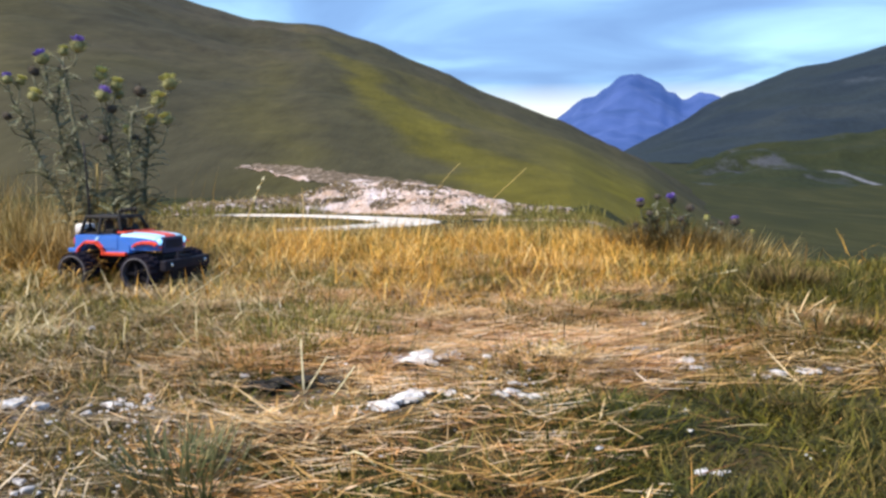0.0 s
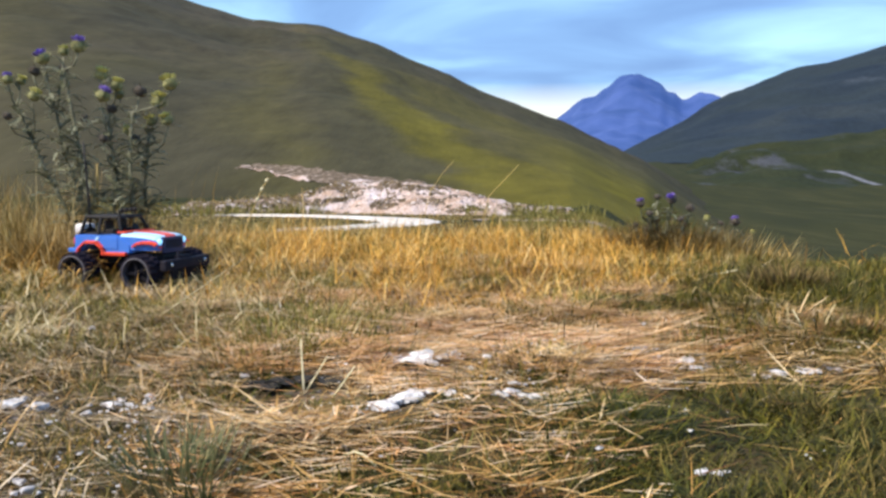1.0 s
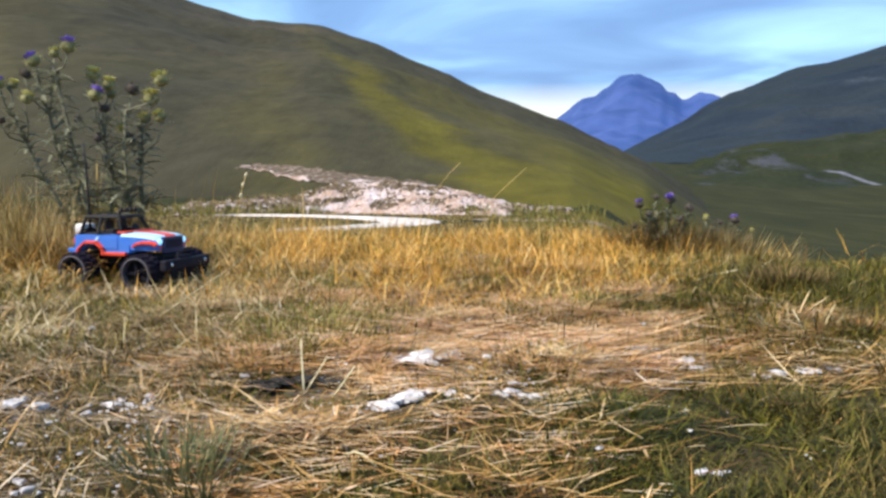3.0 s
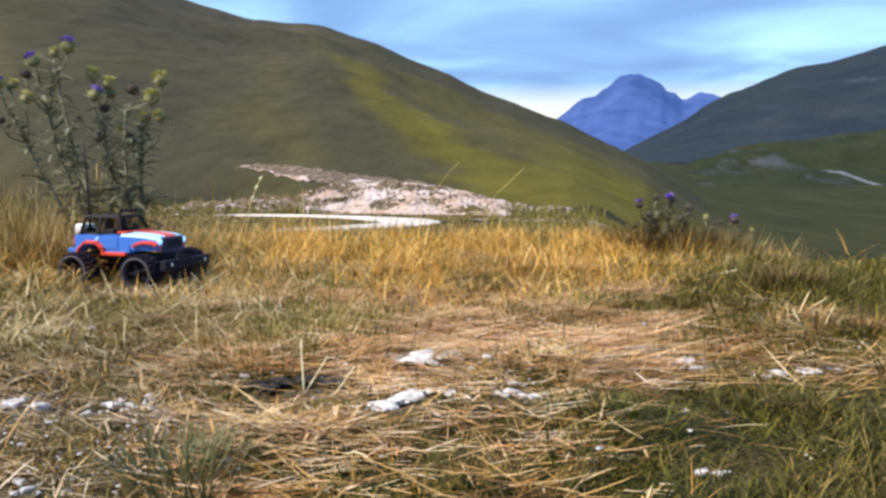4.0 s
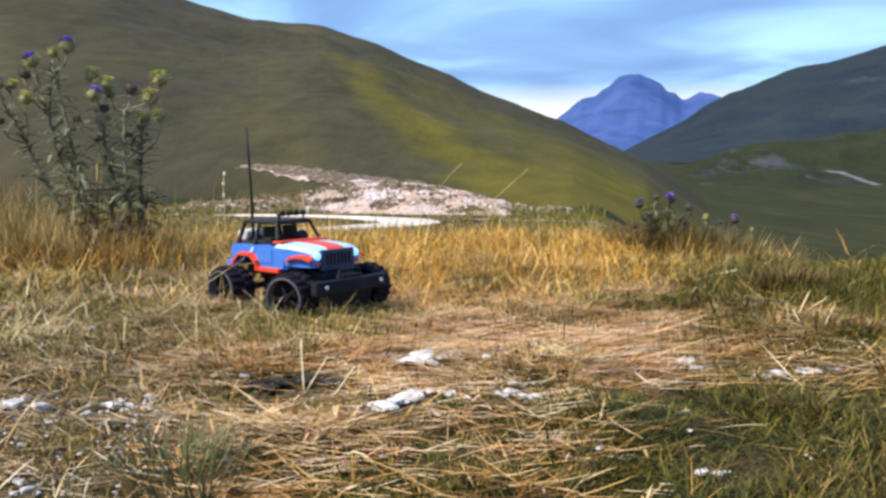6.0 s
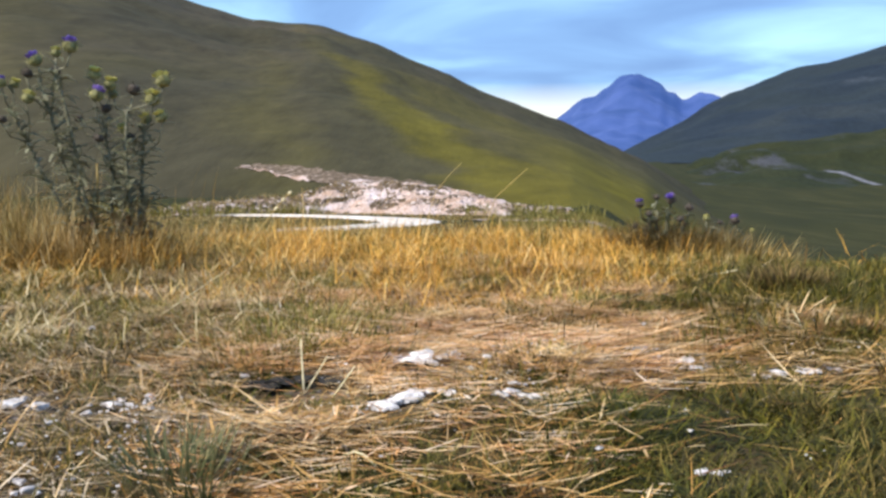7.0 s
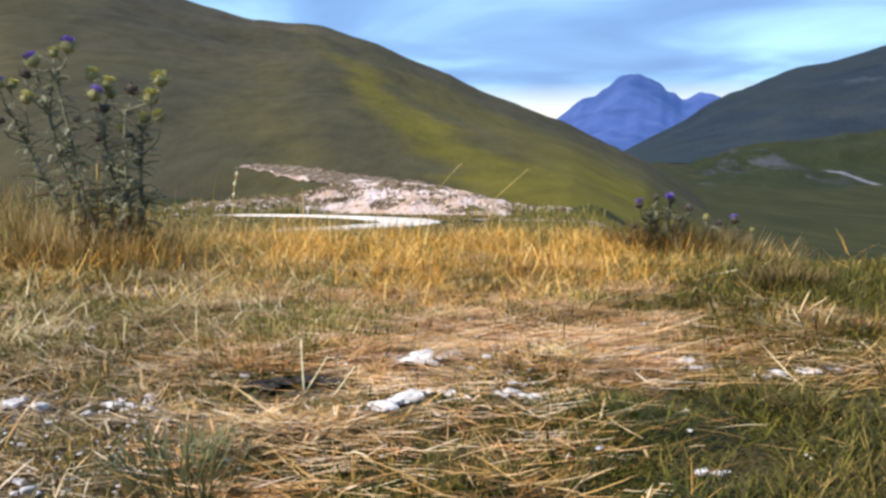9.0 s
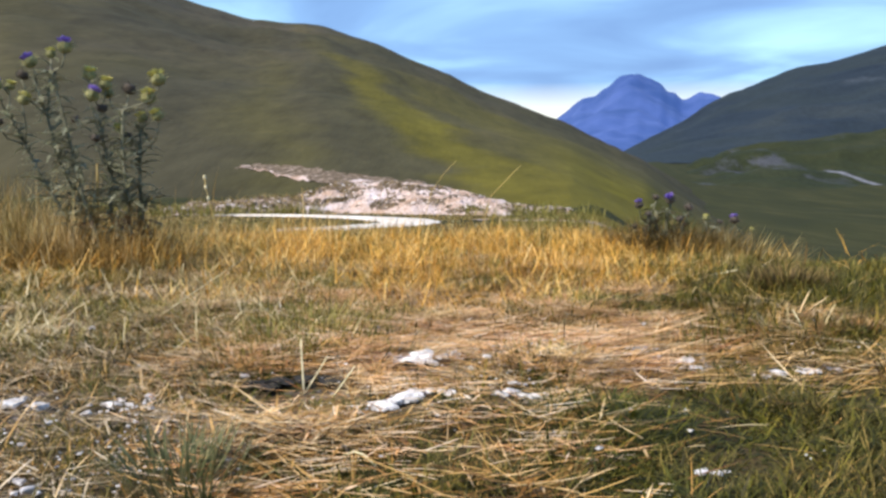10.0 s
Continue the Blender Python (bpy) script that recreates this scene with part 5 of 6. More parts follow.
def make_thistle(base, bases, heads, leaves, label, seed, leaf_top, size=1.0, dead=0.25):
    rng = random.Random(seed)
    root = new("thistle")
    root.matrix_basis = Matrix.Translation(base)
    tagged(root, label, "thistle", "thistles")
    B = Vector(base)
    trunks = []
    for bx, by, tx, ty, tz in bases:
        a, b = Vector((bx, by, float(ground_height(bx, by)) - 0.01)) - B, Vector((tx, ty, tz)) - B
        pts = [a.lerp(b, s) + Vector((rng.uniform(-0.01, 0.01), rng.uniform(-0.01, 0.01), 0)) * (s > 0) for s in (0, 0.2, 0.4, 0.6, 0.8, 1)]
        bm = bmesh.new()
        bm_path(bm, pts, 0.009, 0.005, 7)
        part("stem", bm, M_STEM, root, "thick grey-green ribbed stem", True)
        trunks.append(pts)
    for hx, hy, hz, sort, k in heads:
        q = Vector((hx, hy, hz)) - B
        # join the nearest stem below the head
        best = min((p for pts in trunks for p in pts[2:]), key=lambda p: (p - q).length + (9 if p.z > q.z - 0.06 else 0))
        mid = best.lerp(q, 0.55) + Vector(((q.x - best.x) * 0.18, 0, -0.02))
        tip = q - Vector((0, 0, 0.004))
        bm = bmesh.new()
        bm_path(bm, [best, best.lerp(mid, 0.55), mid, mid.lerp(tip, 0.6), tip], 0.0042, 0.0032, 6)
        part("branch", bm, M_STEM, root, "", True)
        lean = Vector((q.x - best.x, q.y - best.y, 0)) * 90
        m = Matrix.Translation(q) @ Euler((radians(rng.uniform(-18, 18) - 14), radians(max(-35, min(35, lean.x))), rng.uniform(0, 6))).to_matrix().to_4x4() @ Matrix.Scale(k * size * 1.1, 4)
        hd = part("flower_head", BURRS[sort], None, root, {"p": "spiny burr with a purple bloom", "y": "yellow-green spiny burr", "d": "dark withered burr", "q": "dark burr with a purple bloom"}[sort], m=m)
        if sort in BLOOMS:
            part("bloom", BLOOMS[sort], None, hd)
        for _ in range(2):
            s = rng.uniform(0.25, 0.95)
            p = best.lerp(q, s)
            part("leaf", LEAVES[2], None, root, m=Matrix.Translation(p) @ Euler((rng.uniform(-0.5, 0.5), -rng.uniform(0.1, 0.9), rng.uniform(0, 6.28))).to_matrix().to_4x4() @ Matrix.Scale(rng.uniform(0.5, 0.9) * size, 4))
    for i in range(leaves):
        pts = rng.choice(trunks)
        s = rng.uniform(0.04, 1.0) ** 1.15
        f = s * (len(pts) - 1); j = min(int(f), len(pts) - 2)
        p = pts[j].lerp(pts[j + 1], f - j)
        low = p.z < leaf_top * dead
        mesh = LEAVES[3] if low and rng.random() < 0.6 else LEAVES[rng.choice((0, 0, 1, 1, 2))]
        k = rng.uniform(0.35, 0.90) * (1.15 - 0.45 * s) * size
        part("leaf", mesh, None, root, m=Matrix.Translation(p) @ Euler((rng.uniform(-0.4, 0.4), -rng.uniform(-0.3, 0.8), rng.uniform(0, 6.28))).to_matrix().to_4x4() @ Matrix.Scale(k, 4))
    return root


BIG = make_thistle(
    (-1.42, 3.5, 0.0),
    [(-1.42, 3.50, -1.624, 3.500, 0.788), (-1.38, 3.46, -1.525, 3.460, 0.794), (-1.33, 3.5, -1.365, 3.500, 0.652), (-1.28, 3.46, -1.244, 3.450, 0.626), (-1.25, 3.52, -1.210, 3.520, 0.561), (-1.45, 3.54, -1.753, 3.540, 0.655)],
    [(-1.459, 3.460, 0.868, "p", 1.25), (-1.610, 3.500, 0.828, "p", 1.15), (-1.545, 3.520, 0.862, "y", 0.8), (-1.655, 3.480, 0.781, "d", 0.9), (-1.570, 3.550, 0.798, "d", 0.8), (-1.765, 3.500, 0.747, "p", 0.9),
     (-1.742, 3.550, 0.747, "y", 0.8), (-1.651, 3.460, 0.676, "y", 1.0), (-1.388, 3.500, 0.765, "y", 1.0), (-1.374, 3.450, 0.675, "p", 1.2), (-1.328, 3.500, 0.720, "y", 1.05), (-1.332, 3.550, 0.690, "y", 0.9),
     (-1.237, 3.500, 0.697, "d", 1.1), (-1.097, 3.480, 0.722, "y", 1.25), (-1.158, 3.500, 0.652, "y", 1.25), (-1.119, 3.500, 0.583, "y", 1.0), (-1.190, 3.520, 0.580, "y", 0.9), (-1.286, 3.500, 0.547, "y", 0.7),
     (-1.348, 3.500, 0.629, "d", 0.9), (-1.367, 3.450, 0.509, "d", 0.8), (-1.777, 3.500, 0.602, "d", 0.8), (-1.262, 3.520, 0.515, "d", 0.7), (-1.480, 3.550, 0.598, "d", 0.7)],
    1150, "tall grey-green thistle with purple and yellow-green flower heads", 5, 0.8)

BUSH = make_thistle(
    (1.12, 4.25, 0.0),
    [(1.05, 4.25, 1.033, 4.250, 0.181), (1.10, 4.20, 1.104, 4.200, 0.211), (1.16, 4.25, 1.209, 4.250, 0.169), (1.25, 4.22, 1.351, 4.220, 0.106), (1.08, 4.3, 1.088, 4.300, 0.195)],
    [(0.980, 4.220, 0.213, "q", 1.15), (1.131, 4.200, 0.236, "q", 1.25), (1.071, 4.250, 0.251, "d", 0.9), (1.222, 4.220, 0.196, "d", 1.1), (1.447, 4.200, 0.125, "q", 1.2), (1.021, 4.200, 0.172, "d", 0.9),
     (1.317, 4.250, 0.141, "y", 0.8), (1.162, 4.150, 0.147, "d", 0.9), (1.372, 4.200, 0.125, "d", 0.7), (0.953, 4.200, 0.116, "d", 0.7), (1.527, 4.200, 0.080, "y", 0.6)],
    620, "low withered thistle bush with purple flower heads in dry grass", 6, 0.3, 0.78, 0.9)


def make_seed_stalk(base, tips, label, r=0.0022):
    """A swaying stalk with pale seed heads along its top."""
    B = Vector(base)
    root = new("seed_stalk")
    root.matrix_basis = Matrix.Translation(B)
    tagged(root, label, "grass stalk", "swaying stalks")
    bm = bmesh.new()
    q = [Vector(p) - B for p in tips]
    bm_path(bm, [(0, 0, 0), q[0] * 0.5 + Vector((-0.01, 0, 0.01)), q[0], *q[1:]], r, r * 0.6, 5)
    part("stem", bm, M_TAN, root, "", True)
    return root, q


def seed_heads(root, q, size):
    for p in q:
        bm = bmesh.new()
        bm_lathe(bm, [(0.0005, -1.2 * size), (0.5 * size, -0.6 * size), (0.62 * size, 0), (0.4 * size, 0.8 * size), (0.0005, 1.2 * size)], 8, "Z")
        part("seed_head", bm, M_SEED, root, "pale fluffy seed head", True, Matrix.Translation(p) @ pose(0, 0, 0, 8, 12, 0))


PALE, q = make_seed_stalk(on_ground(-0.807, 3.25), [(-0.812, 3.250, 0.303), (-0.809, 3.250, 0.346), (-0.802, 3.250, 0.383)], "thin stalk with pale seed heads in the dry grass")
seed_heads(PALE, [q[1], q[2], q[0]], 0.009)
LEANER, q = make_seed_stalk(on_ground(0.129, 3.161, 0), [(0.187, 3.100, 0.298), (0.248, 3.100, 0.355), (0.303, 3.100, 0.406)], "long leaning golden grass stalk", 0.0016)
LEANER2, q = make_seed_stalk(on_ground(-0.093, 3.161, 0), [(-0.029, 3.100, 0.318), (0.023, 3.100, 0.384), (0.063, 3.100, 0.424)], "long leaning golden grass stalk", 0.0014)


# ---------------------------------------------------------------- the toy car
WHEEL_R, AXLES, TRACK = 0.065, (-0.122, 0.1325), 0.264


def tyre_mesh():
    """A fat tyre whose tread blocks rise out of the carcass, staggered from side to side."""
    bm = bmesh.new()
    w, seg = 0.036, 72
    rings = []
    for r, h, tread in ((0.052, -0.9, 0), (0.0555, -1.0, 0), (0.0585, -0.95, 1), (0.0600, -0.62, 1), (0.0605, -0.16, 1), (0.0600, -0.05, 0), (0.0600, 0.05, 0),
                        (0.0605, 0.16, 2), (0.0600, 0.62, 2), (0.0585, 0.95, 2), (0.0555, 1.0, 0), (0.052, 0.9, 0)):
        ring = []
        for k in range(seg):
            block = tread and (k + (2 if tread == 2 else 0)) % 4 < 2
            a = 2 * math.pi * (k + 0.8 * abs(h)) / seg
            q = r + (0.0042 if block else 0)
            ring.append(bm.verts.new((q * math.cos(a), h * w, q * math.sin(a))))
        rings.append(ring)
    for i in range(len(rings) - 1):
        for k in range(seg):
            bm.faces.new((rings[i][k], rings[i][(k + 1) % seg], rings[i + 1][(k + 1) % seg], rings[i + 1][k]))
    return mesh_of("tyre", bm, M_RUBBER)


def rim_mesh():
    bm = bmesh.new()
    bm_lathe(bm, [(0.0520, 0.024), (0.0545, 0.0365), (0.0500, 0.0375), (0.0485, 0.028), (0.046, 0.018)], 30)
    return mesh_of("rim", bm, M_RIM)


def make_car():
    car = new("toy_car")
    tagged(car, "blue and red toy off-road car with huge black wheels", "toy car")
    B = lambda: bmesh.new()
    # tub: sides and tail, open above; the outline runs round both wheel arches
    bm = B()
    outline = [(-0.174, 0.122), (-0.174, 0.170), (-0.168, 0.176), (0.000, 0.176), (0.010, 0.178), (0.018, 0.164), (0.058, 0.148), (0.060, 0.118), (0.040, 0.112), (-0.040, 0.112),
               (-0.058, 0.130), (-0.075, 0.148), (-0.115, 0.148), (-0.134, 0.128), (-0.140, 0.120)]
    bm_extrude(bm, outline, -0.082, 0.082, 0.005)
    body = part("body", bm, M_BLUE, car, "blue painted tub with doors")
    for s in (-1, 1):
        bm = B()
        bm_box(bm, (0.062, 0.003, 0.038), (-0.022, s * 0.0825, 0.150), 0.001)
        part("door", bm, M_BLUE, body)
        bm = B()
        bm_extrude(bm, [(-0.086, 0.158), (-0.074, 0.158), (-0.066, 0.172), (-0.074, 0.172)], s * 0.0828, s * 0.0838)
        part("stripe", bm, M_LBLUE, body, "pale blue stripe")
    # hood, narrower towards the grille
    bm = B()
    sec = []
    for x, hw, zt in ((0.016, 0.080, 0.184), (0.080, 0.079, 0.182), (0.120, 0.077, 0.179), (0.150, 0.075, 0.174), (0.158, 0.073, 0.168)):
        ring = [(-hw, 0.128), (-hw, zt - 0.010), (-hw + 0.010, zt - 0.001), (-hw * 0.35, zt + 0.003), (hw * 0.35, zt + 0.003), (hw - 0.010, zt - 0.001), (hw, zt - 0.010), (hw, 0.128)]
        sec.append([bm.verts.new((x, y, z)) for y, z in ring])
    for i in range(4):
        for k in range(8):
            f = bm.faces.new((sec[i][k], sec[i][(k + 1) % 8], sec[i + 1][(k + 1) % 8], sec[i + 1][k]))
            f.material_index = 2 if k == 3 else 1 if k in (1, 2, 4, 5) else 0
    bm.faces.new(sec[0]); bm.faces.new(sec[4][::-1])
    part("hood", bm, (M_BLUE, M_LBLUE, M_RED), car, "blue hood with pale edges and a red centre stripe")
    bm = B()
    bm_box(bm, (0.034, 0.146, 0.006), (0.016, 0, 0.187), 0.002)
    part("cowl", bm, M_RED, car, "red cowl below the windscreen")
    # grille with upright slots
    bm = B()
    bm_box(bm, (0.010, 0.102, 0.056), (0.162, 0, 0.144), 0.003)
    grille = part("grille", bm, M_NAVY, car, "dark blue grille")
    slot = B(); bm_box(slot, (0.004, 0.005, 0.030), (0, 0, 0), 0.0008)
    slot = mesh_of("slot", slot, M_BLACK)
    for i in range(7):
        part("slot", slot, None, grille, m=Matrix.Translation((0.1675, (i - 3) * 0.0115, 0.148)))
    for s in (-1, 1):
        bm = B()
        bm_lathe(bm, [(0.0001, 0.0025), (0.007, 0.002), (0.010, 0.0), (0.0105, -0.004), (0.0001, -0.004)], 16, "Z")
        part("headlight", bm, M_LAMP, car, "glowing bluish round headlight", True, Matrix.Translation((0.1625, s * 0.060, 0.157)) @ pose(0, 0, 0, 0, 90, 0))
        bm = B()
        bm_box(bm, (0.006, 0.014, 0.007), (0.160, s * 0.060, 0.138), 0.001)
        part("indicator", bm, M_RED, car)
        # tail light
        bm = B()
        bm_box(bm, (0.006, 0.012, 0.022), (-0.177, s * 0.070, 0.155), 0.001)
        part("tail_light", bm, M_RED, car)
    # fender flares, red arches standing out over the wheels
    for x, hx in ((0.118, 0.046), (-0.098, 0.050)):
        for s in (-1, 1):
            bm = B()
            pts = [(-hx - 0.006, 0.112), (-hx + 0.004, 0.132), (-hx * 0.45, 0.152), (hx * 0.45, 0.152), (hx - 0.004, 0.134), (hx + 0.002, 0.116)]
            if x > 0:
                pts = [(-hx, 0.140), (-hx * 0.75, 0.150), (-hx * 0.2, 0.155), (hx * 0.5, 0.155), (hx, 0.148)]
            y0, y1 = s * (0.076 if x > 0 else 0.080), s * (0.089 if x > 0 else 0.095)
            for a, b in zip(pts, pts[1:]):
                n = Vector((-(b[1] - a[1]), 0, b[0] - a[0])).normalized() * 0.006
                q = []
                for (px, pz), y in itertools.product((a, b), (y0, y1)):
                    drop = 0.004 if y == y1 else 0.0
                    q.append((Vector((x + px, y, pz - drop)), Vector((x + px, y, pz - drop)) + n))
                vs = [[bm.verts.new(c) for c in pair] for pair in q]
                (a0, a0n), (a1, a1n), (b0, b0n), (b1, b1n) = vs
                for f in ((a0, a1, b1, b0), (a0n, b0n, b1n, a1n), (a1, a1n, b1n, b1), (a0, b0, b0n, a0n), (a0, a0n, a1n, a1), (b0, b1, b1n, b0n)):
                    bm.faces.new(f)
            bmesh.ops.remove_doubles(bm, verts=bm.verts[:], dist=0.0008)
            part("fender_flare", bm, M_RED, car, "red-orange fender flare")
    for s in (-1, 1):
        bm = B()
        bm_box(bm, (0.100, 0.014, 0.012), (-0.004, s * 0.086, 0.114), 0.003)
        part("side_step", bm, M_RED, car, "red-orange sill step")
    # windscreen frame, roll cage and roof
    bm = B()
    for s in (-1, 1):
        bm_tube(bm, (0.014, s * 0.076, 0.178), (-0.010, s * 0.057, 0.236), 0.0045)
    bm_tube(bm, (-0.010, -0.057, 0.236), (-0.010, 0.057, 0.236), 0.0045)
    bm_tube(bm, (0.014, -0.076, 0.184), (0.014, 0.076, 0.184), 0.0045)
    part("windscreen_frame", bm, M_BLACK, car)
    bm = B()
    for s in (-1, 1):
        bm_tube(bm, (-0.084, s * 0.076, 0.172), (-0.082, s * 0.057, 0.238), 0.006)
        bm_tube(bm, (-0.158, s * 0.076, 0.172), (-0.146, s * 0.057, 0.236), 0.006)
        bm_tube(bm, (-0.146, s * 0.057, 0.237), (-0.010, s * 0.057, 0.237), 0.005)
    bm_tube(bm, (-0.146, -0.057, 0.237), (-0.146, 0.057, 0.237), 0.005)
    part("roll_cage", bm, M_BLACK, car)
    bm = B()
    bm_box(bm, (0.142, 0.118, 0.006), (-0.078, 0, 0.240), 0.0028)
    part("roof", bm, M_BLACK, car, "black roof panel")
    # interior
    bm = B()
    bm_box(bm, (0.16, 0.12, 0.006), (-0.08, 0, 0.178), 0.002)
    inner = part("interior", bm, M_BLACK, car)
    for s in (-1, 1):
        bm = B()
        bm_box(bm, (0.034, 0.042, 0.016), (-0.05, s * 0.032, 0.187), 0.004)
        bm_box(bm, (0.010, 0.042, 0.040), (-0.070, s * 0.032, 0.205), 0.004)
        part("seat", bm, M_BLACK, inner)
    bm = B()
    bmesh.ops.create_cone(bm, cap_ends=True, segments=16, radius1=0.016, radius2=0.016, depth=0.003, matrix=Matrix.Translation((-0.014, 0.032, 0.198)) @ pose(0, 0, 0, 0, 65, 0))
    part("steering_wheel", bm, M_BLACK, inner)
    # light bar on the roof
    bm = B()
    bm_tube(bm, (-0.018, -0.048, 0.257), (-0.018, 0.048, 0.257), 0.003)
    for s in (-1, 1):
        bm_tube(bm, (-0.018, s * 0.042, 0.240), (-0.018, s * 0.042, 0.259), 0.003)
    bar = part("light_bar", bm, M_BLACK, car)
    for i in range(4):
        bm = B()
        bm_lathe(bm, [(0.0001, -0.006), (0.006, -0.005), (0.0080, 0.0), (0.0080, 0.005), (0.0065, 0.006), (0.0001, 0.005)], 14, "Z")
        part("spotlight", bm, M_BLACK, bar, "small black roof spotlight", True, Matrix.Translation((-0.016, (i - 1.5) * 0.024, 0.261)) @ pose(0, 0, 0, 0, 90, 0))
    # dark spare wheel on the tail, with a white pouch strapped over its top
    bm = B()
    bm_lathe(bm, [(0.0001, -0.014), (0.020, -0.015), (0.026, -0.018), (0.033, -0.014), (0.035, 0.0), (0.033, 0.014), (0.026, 0.018), (0.020, 0.015), (0.0001, 0.014)], 28, "Z")
    spare = part("spare_wheel", bm, M_BROWN_RUBBER, car, "dark brown spare wheel", True, Matrix.Translation((-0.194, 0, 0.165)) @ pose(0, 0, 0, 0, -90, 0))
    bm = B()
    bm_box(bm, (0.044, 0.060, 0.040), (0.024, 0, 0.008), 0.010, taper=0.94)
    part("pouch", bm, M_WHITE, spare, "white pouch over the spare wheel", True)
    bm = B()
    bm_box(bm, (0.034, 0.150, 0.014), (-0.190, 0, 0.121), 0.003)
    part("rear_bumper", bm, M_BLUE, car, "blue rear bumper step")
    # antenna
    bm = B()
    bm_path(bm, [(-0.162, -0.020, 0.170), (-0.165, -0.020, 0.30), (-0.171, -0.020, 0.40), (-0.180, -0.020, 0.50)], 0.0044, 0.0034, 6)
    part("antenna", bm, M_BLACK, car, "long thin black antenna", True)
    # chassis, axles, dampers
    bm = B()
    bm_box(bm, (0.250, 0.060, 0.026), (0.0, 0, 0.096), 0.004)
    bm_box(bm, (0.090, 0.080, 0.034), (0.0, 0, 0.084), 0.006)
    bm_box(bm, (0.060, 0.110, 0.030), (0.135, 0, 0.106), 0.006)
    bm_box(bm, (0.050, 0.110, 0.024), (-0.125, 0, 0.112), 0.006)
    for s in (-1, 1):
        bm_box(bm, (0.290, 0.010, 0.014), (0.0, s * 0.045, 0.108), 0.002)
    chassis = part("chassis", bm, M_BLACK, car, "black plastic chassis")
    for x in AXLES:
        bm = B()
        bm_tube(bm, (x, -TRACK / 2 + 0.02, WHEEL_R), (x, TRACK / 2 - 0.02, WHEEL_R), 0.009, seg=10)
        bmesh.ops.create_uvsphere(bm, u_segments=12, v_segments=8, radius=0.021, matrix=Matrix.Translation((x, 0, WHEEL_R)))
        part("axle", bm, M_BLACK, car)
        for s in (-1, 1):
            bm = B()
            a, b = Vector((x, s * 0.075, WHEEL_R + 0.006)), Vector((x * 0.86, s * 0.052, 0.122))
            bm_tube(bm, a, b, 0.003)
            for k in range(7):
                p = a.lerp(b, 0.25 + 0.6 * k / 6)
                bm_tube(bm, p, p + (b - a).normalized() * 0.003, 0.008, seg=10)
            part("damper", bm, M_BLACK, car, "black coil damper")
    # front bumper with winch and fog lamps
    bm = B()
    bm_box(bm, (0.024, 0.262, 0.036), (0.214, 0, 0.090), 0.006)
    # dark sloping plate added for the shade below the bumper
    bm_box(bm, (0.012, 0.150, 0.040), (0.204, 0, 0.056), 0.004, Matrix.Rotation(radians(18), 3, "Y"))
    bm_box(bm, (0.028, 0.070, 0.026), (0.204, 0, 0.106), 0.006)
    for s in (-1, 1):
        bm_tube(bm, (0.130, s * 0.030, 0.102), (0.205, s * 0.030, 0.094), 0.006)
        bm_tube(bm, (0.213, s * 0.042, 0.098), (0.206, s * 0.034, 0.130), 0.004)
    bm_tube(bm, (0.206, -0.034, 0.130), (0.206, 0.034, 0.130), 0.004)
    bumper = part("front_bumper", bm, M_BUMPER, car, "wide dark front bumper with a bull bar")
    for s in (-1, 1):
        bm = B()
        bm_lathe(bm, [(0.0001, 0.004), (0.006, 0.003), (0.008, -0.004), (0.0001, -0.004)], 12, "Z")
        part("fog_lamp", bm, M_CHROME, bumper, "silver fog lamp", True, Matrix.Translation((0.2265, s * 0.097, 0.092)) @ pose(0, 0, 0, 0, 90, 0))
    # the shell is a little wider than the cage it was drawn on
    seen = set()
    for ob in car.children_recursive:
        if ob.name.split(".")[0] in ("axle", "damper", "front_bumper", "fog_lamp", "chassis", "antenna"):
            continue
        wide = 1.02 if ob.name.split(".")[0] in ("roof", "roll_cage", "windscreen_frame", "light_bar", "spotlight") else 1.12
        ob.location.y *= wide
        if ob.data.name not in seen:
            seen.add(ob.data.name)
            for v in ob.data.vertices:
                v.co.y *= wide
    for ob in car.children:
        if ob.name.split(".")[0] not in ("axle", "damper", "front_bumper", "chassis"):
            ob.location.z += 0.008
    # wheels
    ty, ri = tyre_mesh(), rim_mesh()
    hub = bmesh.new()
    bm_lathe(hub, [(0.0001, 0.030), (0.008, 0.030), (0.011, 0.026), (0.012, 0.010), (0.036, 0.006), (0.052, 0.012)], 18)
    for i in range(5):
        m = Matrix.Rotation(-2 * math.pi * i / 5, 3, "Y")
        bm_box(hub, (0.040, 0.006, 0.008), m @ Vector((0.029, 0.020, 0)), 0.0015, m)
    hub = mesh_of("hub", hub, M_HUB)
    wheels = []
    for x, s in itertools.product(AXLES, (-1, 1)):
        w = part("wheel", ty, None, car, "big black chunky-treaded wheel")
        side = pose(0, 0, 0, 0, 0, 180 if s < 0 else 0)
        part("rim", ri, None, w, "grey rim ring", m=side)
        part("hub", hub, None, w, "dark five-spoke hub", m=side)
        wheels.append((w, x, s * TRACK / 2, x > 0))
    return car, wheels


CAR, WHEELS = make_car()

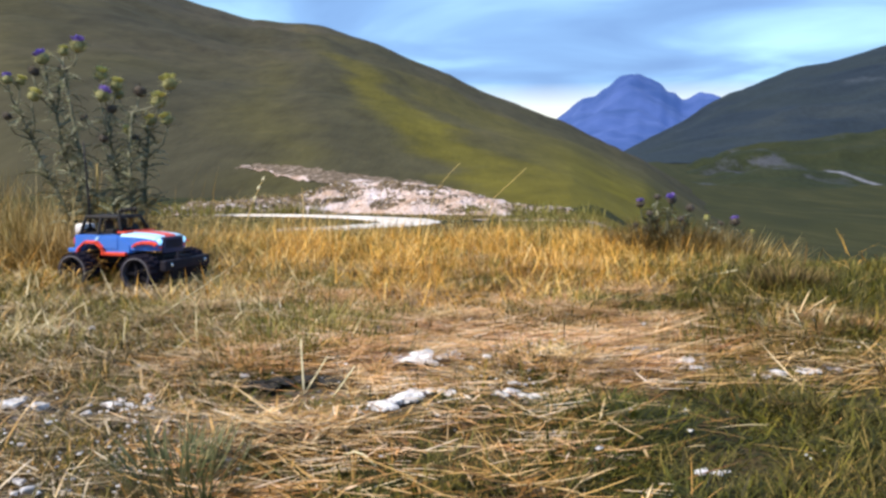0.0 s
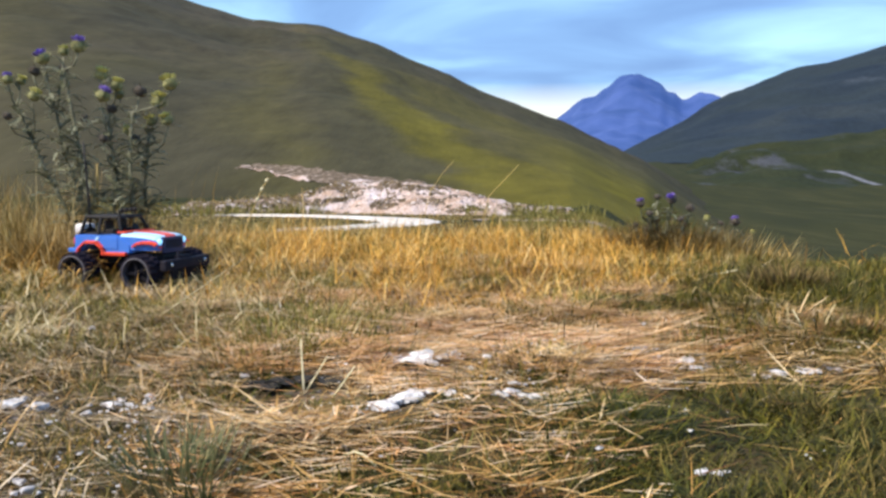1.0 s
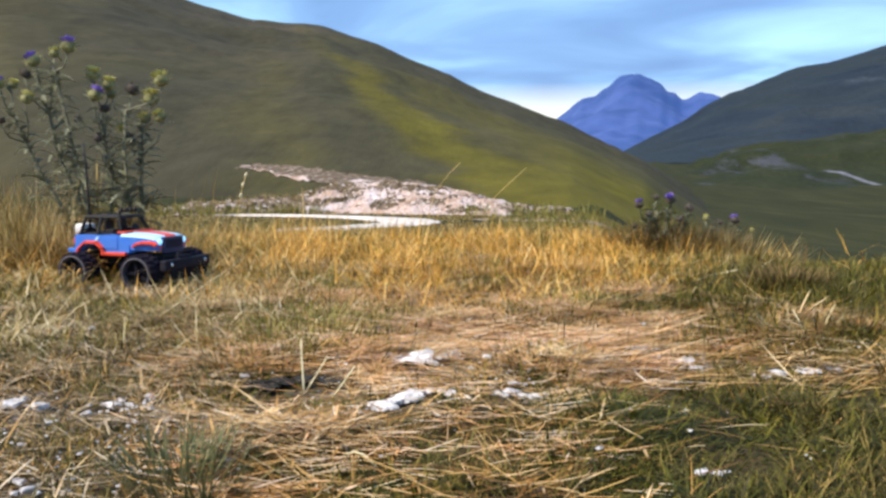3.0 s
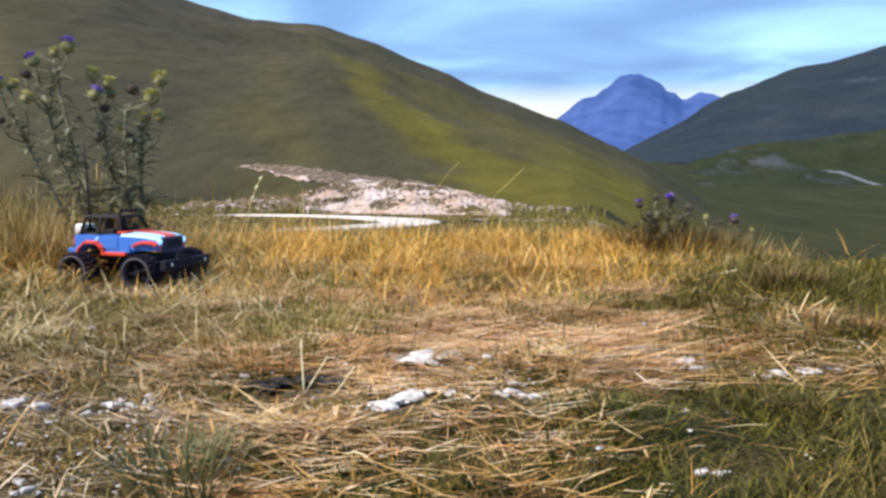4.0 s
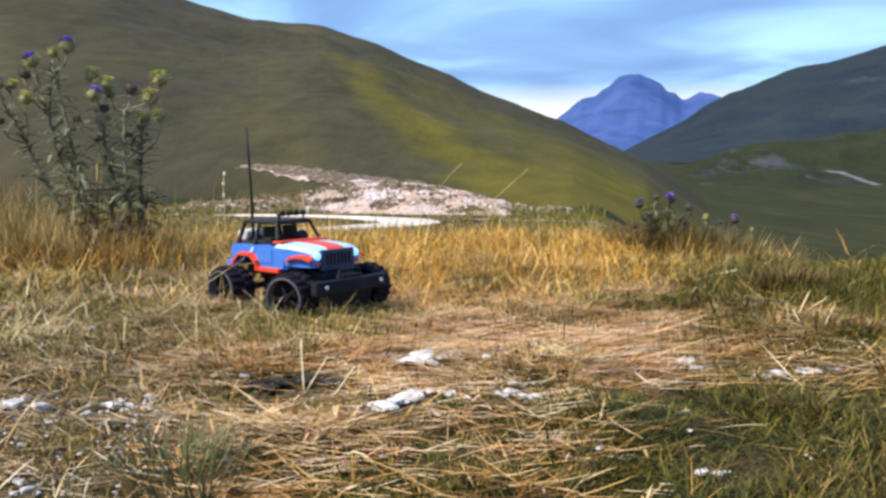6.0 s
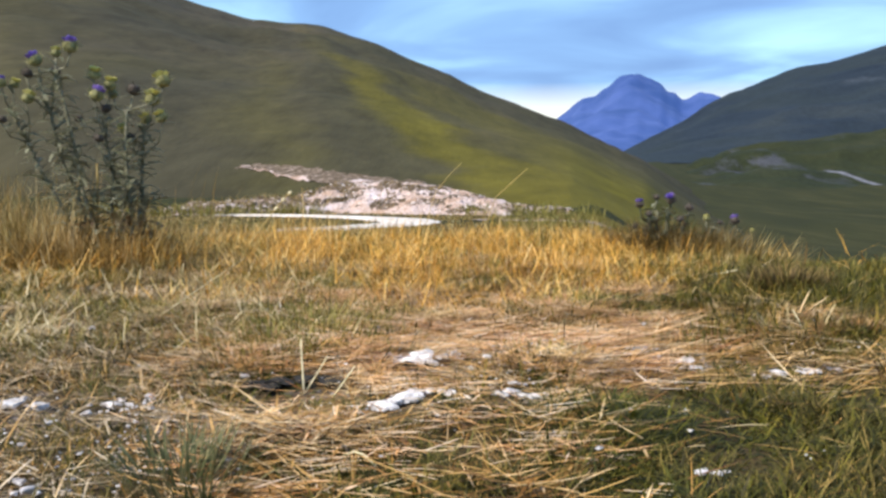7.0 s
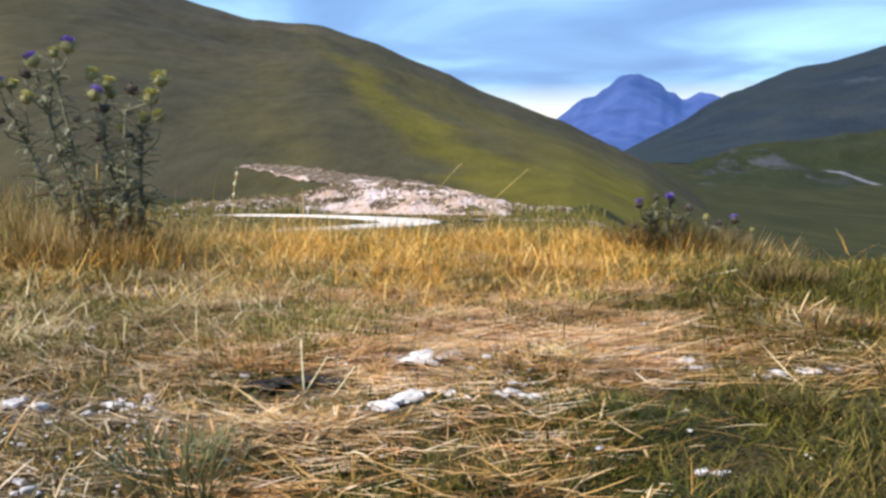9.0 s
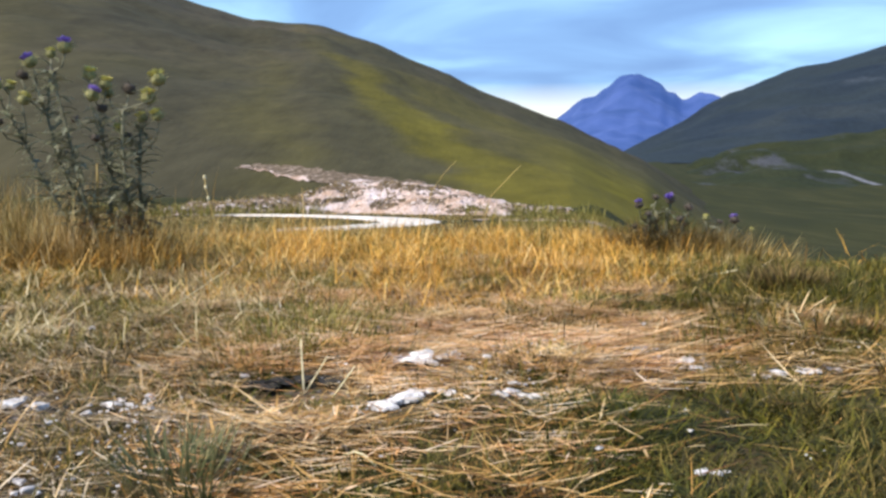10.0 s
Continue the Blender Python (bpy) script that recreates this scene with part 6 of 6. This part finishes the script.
# ---------------------------------------------------------------- what moves
# time, place on the knoll, heading in degrees
DRIVE = [(0.0, -1.093, 2.99, -17.5), (4.1, -1.093, 2.99, -17.5), (4.2, -1.080, 2.98, -19.5), (4.3, -1.053, 2.97, -23.5), (4.4, -1.041, 2.965, -26), (4.7, -1.039, 2.965, -28),
         (4.85, -1.020, 2.965, -34), (5.0, -0.992, 2.97, -41.5), (5.15, -0.938, 2.93, -48), (5.3, -0.887, 2.86, -54), (5.5, -0.802, 2.69, -56), (5.7, -0.716, 2.585, -55),
         (6.0, -0.40, 2.33, -40), (6.3, 0.10, 2.13, -27), (6.55, 0.59, 1.98, -25), (6.8, 1.065, 1.815, -28), (7.0, 1.52, 1.62, -28), (7.4, 2.35, 1.28, -24),
         (7.8, 2.90, 1.08, -22), (8.2, 3.08, 1.01, -22), (10.0, 3.08, 1.01, -22)]


def glide(rows, t, col):
    """Smooth value between keyed rows, with flat ends and no overshoot."""
    ts = [r[0] for r in rows]
    i = max(0, min(len(ts) - 2, int(np.searchsorted(ts, t, "right")) - 1))
    def slope(j):
        if j <= 0 or j >= len(ts) - 1:
            return 0.0
        a = (rows[j][col] - rows[j - 1][col]) / (ts[j] - ts[j - 1])
        b = (rows[j + 1][col] - rows[j][col]) / (ts[j + 1] - ts[j])
        return 0.0 if a * b <= 0 else 2 * a * b / (a + b)
    h = ts[i + 1] - ts[i]
    s = min(1, max(0, (t - ts[i]) / h))
    return ((2 * s ** 3 - 3 * s * s + 1) * rows[i][col] + (s ** 3 - 2 * s * s + s) * h * slope(i) + (3 * s * s - 2 * s ** 3) * rows[i + 1][col] + (s ** 3 - s * s) * h * slope(i + 1))


def car_state(t):
    x, y, head = (glide(DRIVE, t, c) for c in (1, 2, 3))
    return x, y, head, float(ground_height(x, y))


def motions():
    times = [0.0] + [4.0 + i / 30 for i in range(0, 127)] + [10.0]
    rows, spin, roll = [], 0.0, []
    last = car_state(0.0)
    for t in times:
        st = car_state(t)
        x, y, head, z = st
        a = radians(head)
        d = (x - last[0]) * math.cos(a) + (y - last[1]) * math.sin(a)
        spin += math.degrees(d / WHEEL_R)
        turn = max(-28, min(28, (car_state(min(10, t + 0.1))[2] - head) * 2.4)) if t >= 4 else 0.0
        moving = min(1.0, math.hypot(x - last[0], y - last[1]) * 30 / 0.6)
        lift = math.exp(-((t - 5.15) / 0.28) ** 2)  # the nose rises as it pulls away
        rows.append((t, pose(x, y, z + 0.006 * lift, 1.0 * moving * math.sin(t * 19), 0.9 * moving * math.sin(t * 27 + 1) - 3.6 * lift, head)))
        roll.append((t, spin, turn))
        last = st
    walk(CAR, rows)
    for w, wx, wy, front in WHEELS:
        walk(w, [(t, pose(wx, wy, WHEEL_R, 0, 0, turn if front else 0) @ pose(0, 0, 0, 0, s, 0)) for t, s, turn in roll])
    # the plants in the breeze
    sway = [(0.0, 0.0), (1.0, 0.1), (1.5, -0.9), (2.0, -1.3), (2.5, -2.5), (4.0, -2.5), (5.0, -2.7), (5.5, -3.1), (7.0, -2.0), (7.5, -3.0), (8.0, -2.6), (8.5, -3.1), (9.0, -2.6), (9.5, -2.0), (10.0, -3.4)]
    walk(BIG, [(t, Matrix.Translation(BIG.location) @ pose(0, 0, 0, 0, a, 0)) for t, a in sway])
    walk(BUSH, [(t, Matrix.Translation(BUSH.location) @ pose(0, 0, 0, 0, a * 0.5, 0)) for t, a in sway])
    lean = [(0.0, 18.0), (0.5, 35.0), (1.0, 20.0), (1.5, 5.5), (2.0, 20.0), (2.7, 12.0), (3.3, 6.0), (3.8, 21.5), (4.1, 14.7), (4.4, 42.0), (4.7, 23.6), (5.0, -1.0), (5.3, 0.0), (5.7, -13.0), (6.2, 5.0), (6.8, 28.0), (7.0, 35.0),
            (7.5, -7.0), (7.8, 27.0), (8.2, 10.0), (8.5, -6.0), (9.0, 2.6), (9.3, 13.4), (9.6, 2.0), (10.0, -16.0)]
    walk(PALE, [(t, Matrix.Translation(PALE.location) @ pose(0, 0, 0, 0, a, 0)) for t, a in lean])
    wave = [(0.0, 0.0), (1.0, -4.0), (2.5, 0.0), (4.5, -1.0), (5.5, 1.0), (7.5, 0.5), (9.0, 1.0), (10.0, -3.0)]
    walk(LEANER, [(t, Matrix.Translation(LEANER.location) @ pose(0, 0, 0, 0, a, 0)) for t, a in wave])
    walk(LEANER2, [(t, Matrix.Translation(LEANER2.location) @ pose(0, 0, 0, 0, a * 0.8, 0)) for t, a in wave])


motions()
